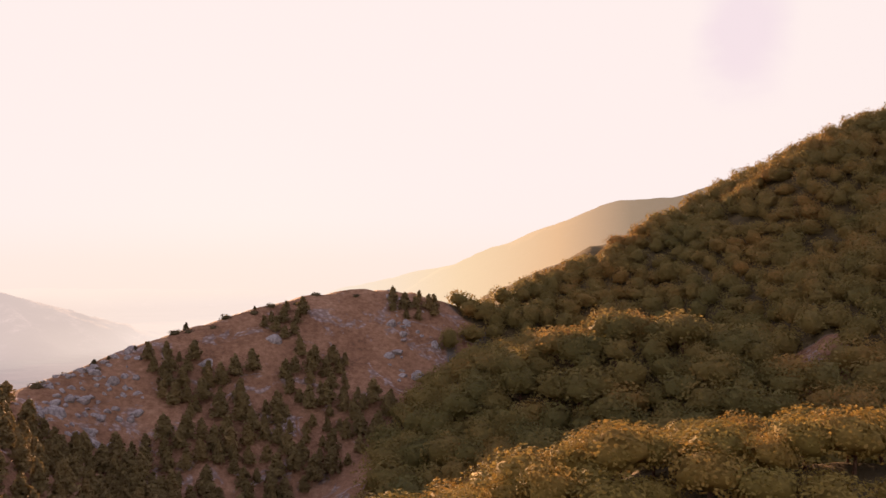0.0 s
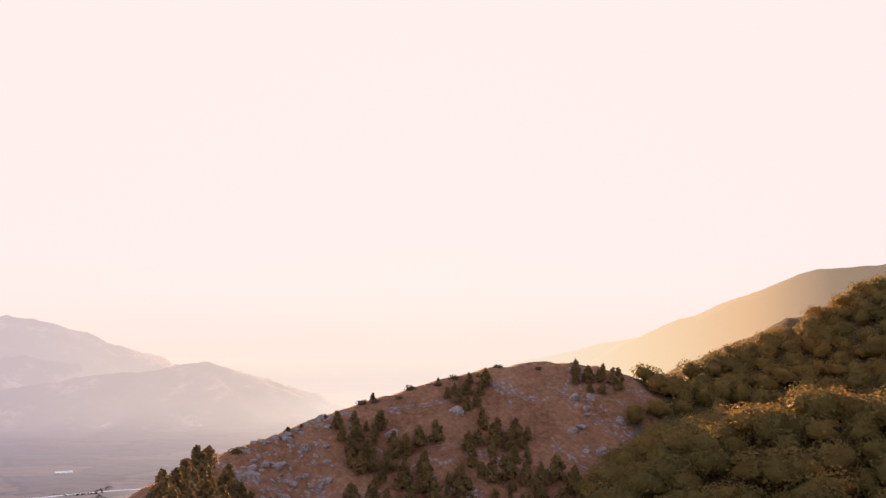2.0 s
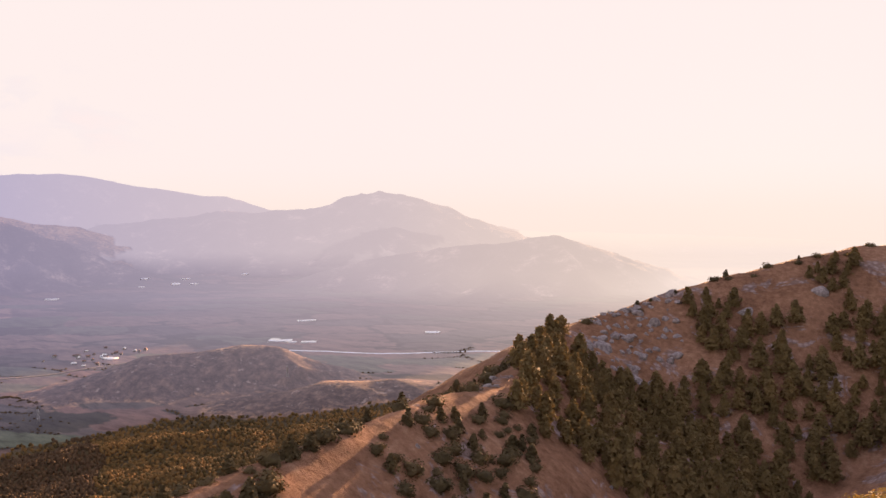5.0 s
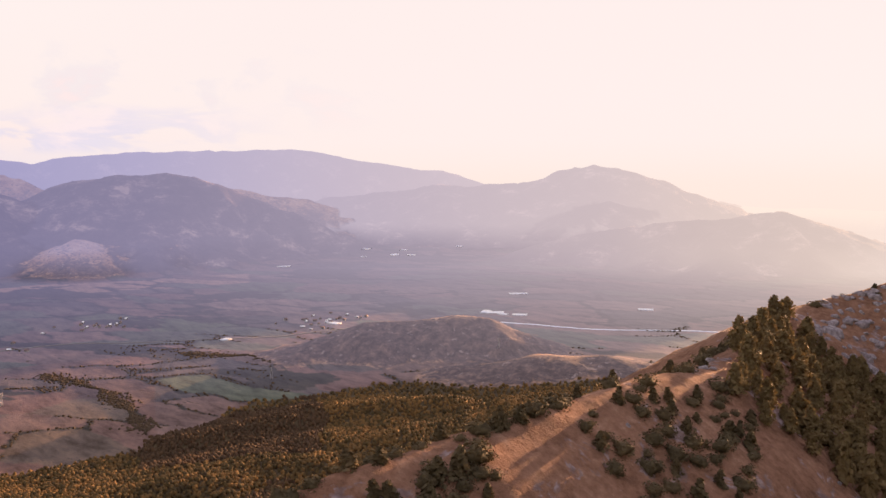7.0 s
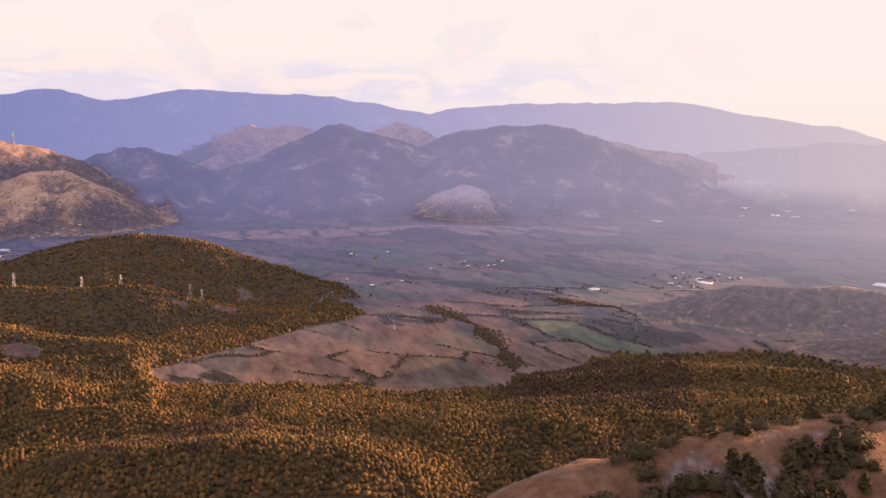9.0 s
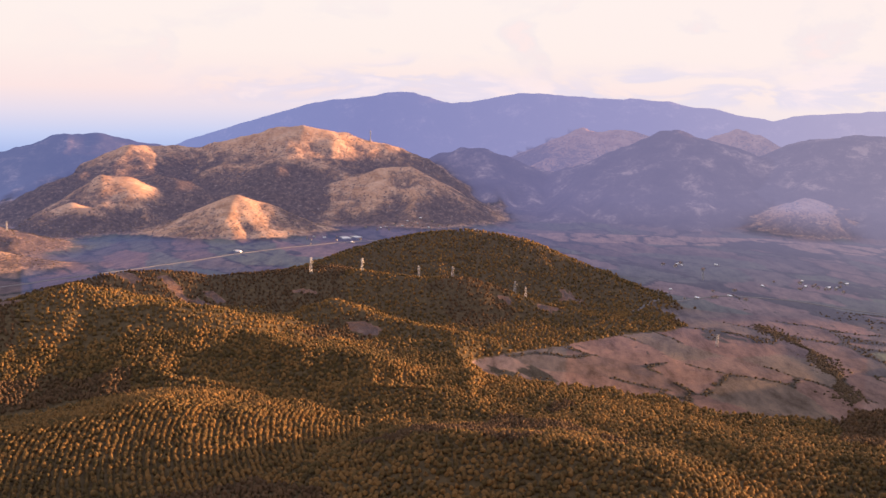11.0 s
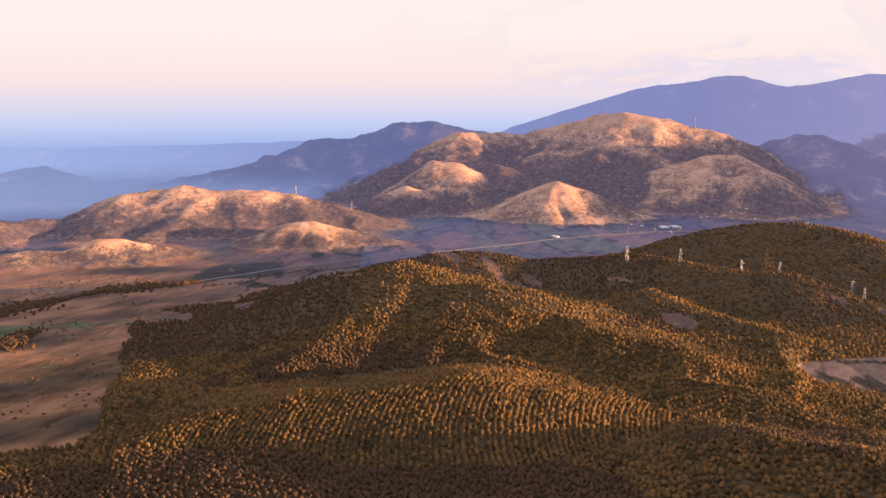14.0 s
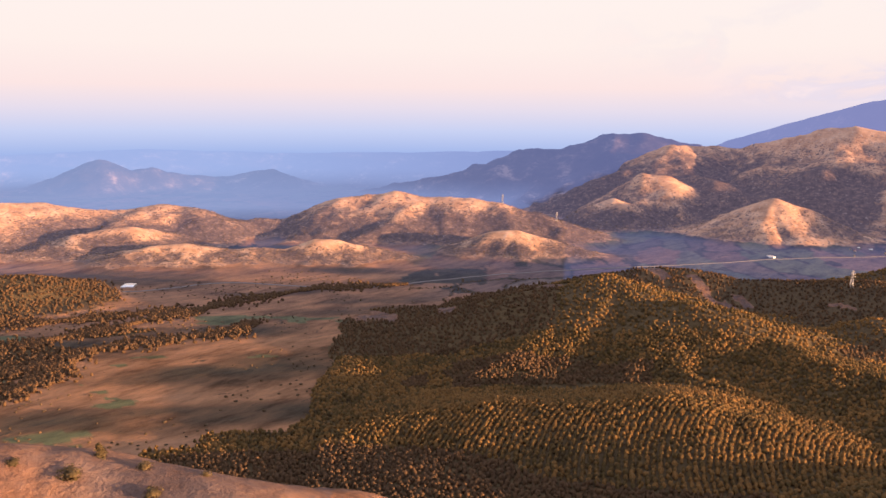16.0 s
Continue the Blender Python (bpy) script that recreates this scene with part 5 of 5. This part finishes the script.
def gable(length, width, eaves, rise):
    """A block with a pitched top."""
    l, w = length / 2, width / 2
    v = np.array([(-l, -w, -1), (l, -w, -1), (l, w, -1), (-l, w, -1), (-l, -w, eaves), (l, -w, eaves), (l, w, eaves), (-l, w, eaves), (-l, 0, eaves + rise), (l, 0, eaves + rise)], float)
    f = np.array([[0, 1, 5], [0, 5, 4], [2, 3, 7], [2, 7, 6], [1, 2, 6], [1, 6, 5], [5, 6, 9], [3, 0, 4], [3, 4, 7], [7, 4, 8]])
    return v, f


def pitched(length, width, eaves, rise, over=0.6, thick=0.3):
    """Two roof slabs with thickness that overhang the walls."""
    pieces = []
    for s in (1, -1):
        l, w = length / 2 + over, width / 2 + over
        drop = rise * over / (width / 2)
        top = np.array([(-l, 0, eaves + rise), (l, 0, eaves + rise), (l, s * w, eaves - drop), (-l, s * w, eaves - drop)], float)
        v = np.concatenate([top + [0, 0, thick + 0.05], top + [0, 0, 0.05]])
        f = np.array([[0, 1, 2], [0, 2, 3], [4, 6, 5], [4, 7, 6], [0, 4, 5], [0, 5, 1], [1, 5, 6], [1, 6, 2], [2, 6, 7], [2, 7, 3], [3, 7, 4], [3, 4, 0]])
        pieces.append((v, f))
    return pieces


def build_house(name, length, width, eaves, rise, roof, label, category, group):
    house = tagged(new(name), label, category, group)
    part("wall", joined("wall", *gable(length, width, eaves, rise)), PLASTER if name == "house" else SHEET, house)
    slabs = [part("roof", joined("roof", *slab), roof, house) for slab in pitched(length, width, eaves, rise)]
    if name == "house":
        part("chimney", joined("chimney", *beams([((length * 0.22, 1.2, eaves + rise * 0.5), (length * 0.22, 1.2, eaves + rise + 1.0))], 0.9)), PLASTER, slabs[0])
    for s in (1, -1):
        for k in range(3):
            x = (k - 1) * length * 0.3
            part("window", joined("window", *beams([((x - 0.7, s * (width / 2 + 0.02), eaves * 0.55), (x + 0.7, s * (width / 2 + 0.02), eaves * 0.55))], 1.2)), GLASS, house)
    return house


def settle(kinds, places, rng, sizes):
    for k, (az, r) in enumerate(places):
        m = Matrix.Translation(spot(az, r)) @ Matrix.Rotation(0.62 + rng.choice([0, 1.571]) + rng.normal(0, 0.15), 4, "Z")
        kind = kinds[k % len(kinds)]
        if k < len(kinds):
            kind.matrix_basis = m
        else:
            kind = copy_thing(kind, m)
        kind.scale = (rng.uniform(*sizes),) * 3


rng = np.random.default_rng(90)
sheds = [build_house("farm_shed", 46, 28, 2.8, 0.8, SHEET, "long white-roofed farm shed in the valley", "shed", "sheds in the valley"),
         build_house("farm_shed", 32, 22, 2.6, 0.7, SHEET, "long white-roofed farm shed in the valley", "shed", "sheds in the valley")]
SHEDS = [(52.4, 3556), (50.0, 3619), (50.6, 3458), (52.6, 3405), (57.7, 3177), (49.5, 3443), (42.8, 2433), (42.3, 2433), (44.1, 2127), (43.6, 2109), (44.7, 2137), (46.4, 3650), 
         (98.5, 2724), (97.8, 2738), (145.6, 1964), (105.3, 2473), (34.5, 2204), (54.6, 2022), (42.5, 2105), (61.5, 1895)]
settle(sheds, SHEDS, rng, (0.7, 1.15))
homes = [build_house("house", 13, 9, 5.5, 3.0, TILE, "small plastered house with a red tile roof", "house", "houses of the valley villages"),
         build_house("house", 10, 8, 6.5, 2.6, TILE, "small plastered house with a red tile roof", "house", "houses of the valley villages"),
         build_house("house", 15, 9, 4.5, 2.2, SHEET, "small plastered house with a pale roof", "house", "houses of the valley villages")]
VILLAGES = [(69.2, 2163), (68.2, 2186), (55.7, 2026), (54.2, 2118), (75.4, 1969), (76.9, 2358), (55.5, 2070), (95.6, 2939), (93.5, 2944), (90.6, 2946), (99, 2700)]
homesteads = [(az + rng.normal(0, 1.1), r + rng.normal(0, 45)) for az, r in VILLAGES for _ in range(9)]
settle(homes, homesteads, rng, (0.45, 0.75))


def ribbon(name, places, width, material, label, category):
    """A strip laid along the land through places (degrees left of ahead, metres off)."""
    pts = np.array([(-math.sin(radians(a)) * r, math.cos(radians(a)) * r) for a, r in places])
    t = np.linspace(0, len(pts) - 1, len(pts) * 14)
    mid = np.stack([np.interp(t, np.arange(len(pts)), pts[:, k]) for k in (0, 1)], -1)
    for _ in range(6):
        mid[1:-1] = (mid[:-2] + mid[1:-1] * 2 + mid[2:]) / 4
    way = np.gradient(mid, axis=0)
    side = np.stack([-way[:, 1], way[:, 0]], -1) / np.linalg.norm(way, axis=1, keepdims=True)
    rows = []
    for off, lift in ((-0.5, -1.5), (-0.5, 0.7), (0.5, 0.7), (0.5, -1.5)):
        p = mid + side * off * width
        rows.append(np.column_stack([p, land(mid[:, 0], mid[:, 1]) + lift]))
    v = np.stack(rows, 1).reshape(-1, 3)
    k, c = np.meshgrid(np.arange(len(mid) - 1), np.arange(3), indexing="ij")
    q = np.stack([k * 4 + c, k * 4 + c + 1, k * 4 + c + 5, k * 4 + c + 4], -1).reshape(-1, 4)
    mesh = joined(name, v, q)
    mesh.materials.append(material)
    return tagged(new(name, mesh), label, category, kind="structure")


ribbon("road", [(80, 1750), (77, 1880), (74.4, 1978), (70.6, 1991), (67.2, 1944), (62.6, 1916), (58.6, 1895), (52, 1990)], 8, ASPHALT, "pale valley road between fields", "road")
ribbon("road", [(44, 2010), (40.0, 1967), (37.5, 1949), (33.8, 1951), (29.5, 1956), (25.0, 1980)], 6, SHEET, "bright straight motorway across the valley", "road")
ribbon("road", [(146, 1900), (139.8, 1985), (131.2, 1873), (125.3, 1982), (121.6, 2069), (114, 2200), (106, 2420), (98, 2650), (88, 2760)], 7, ASPHALT, "pale country road under the bald hills", "road")
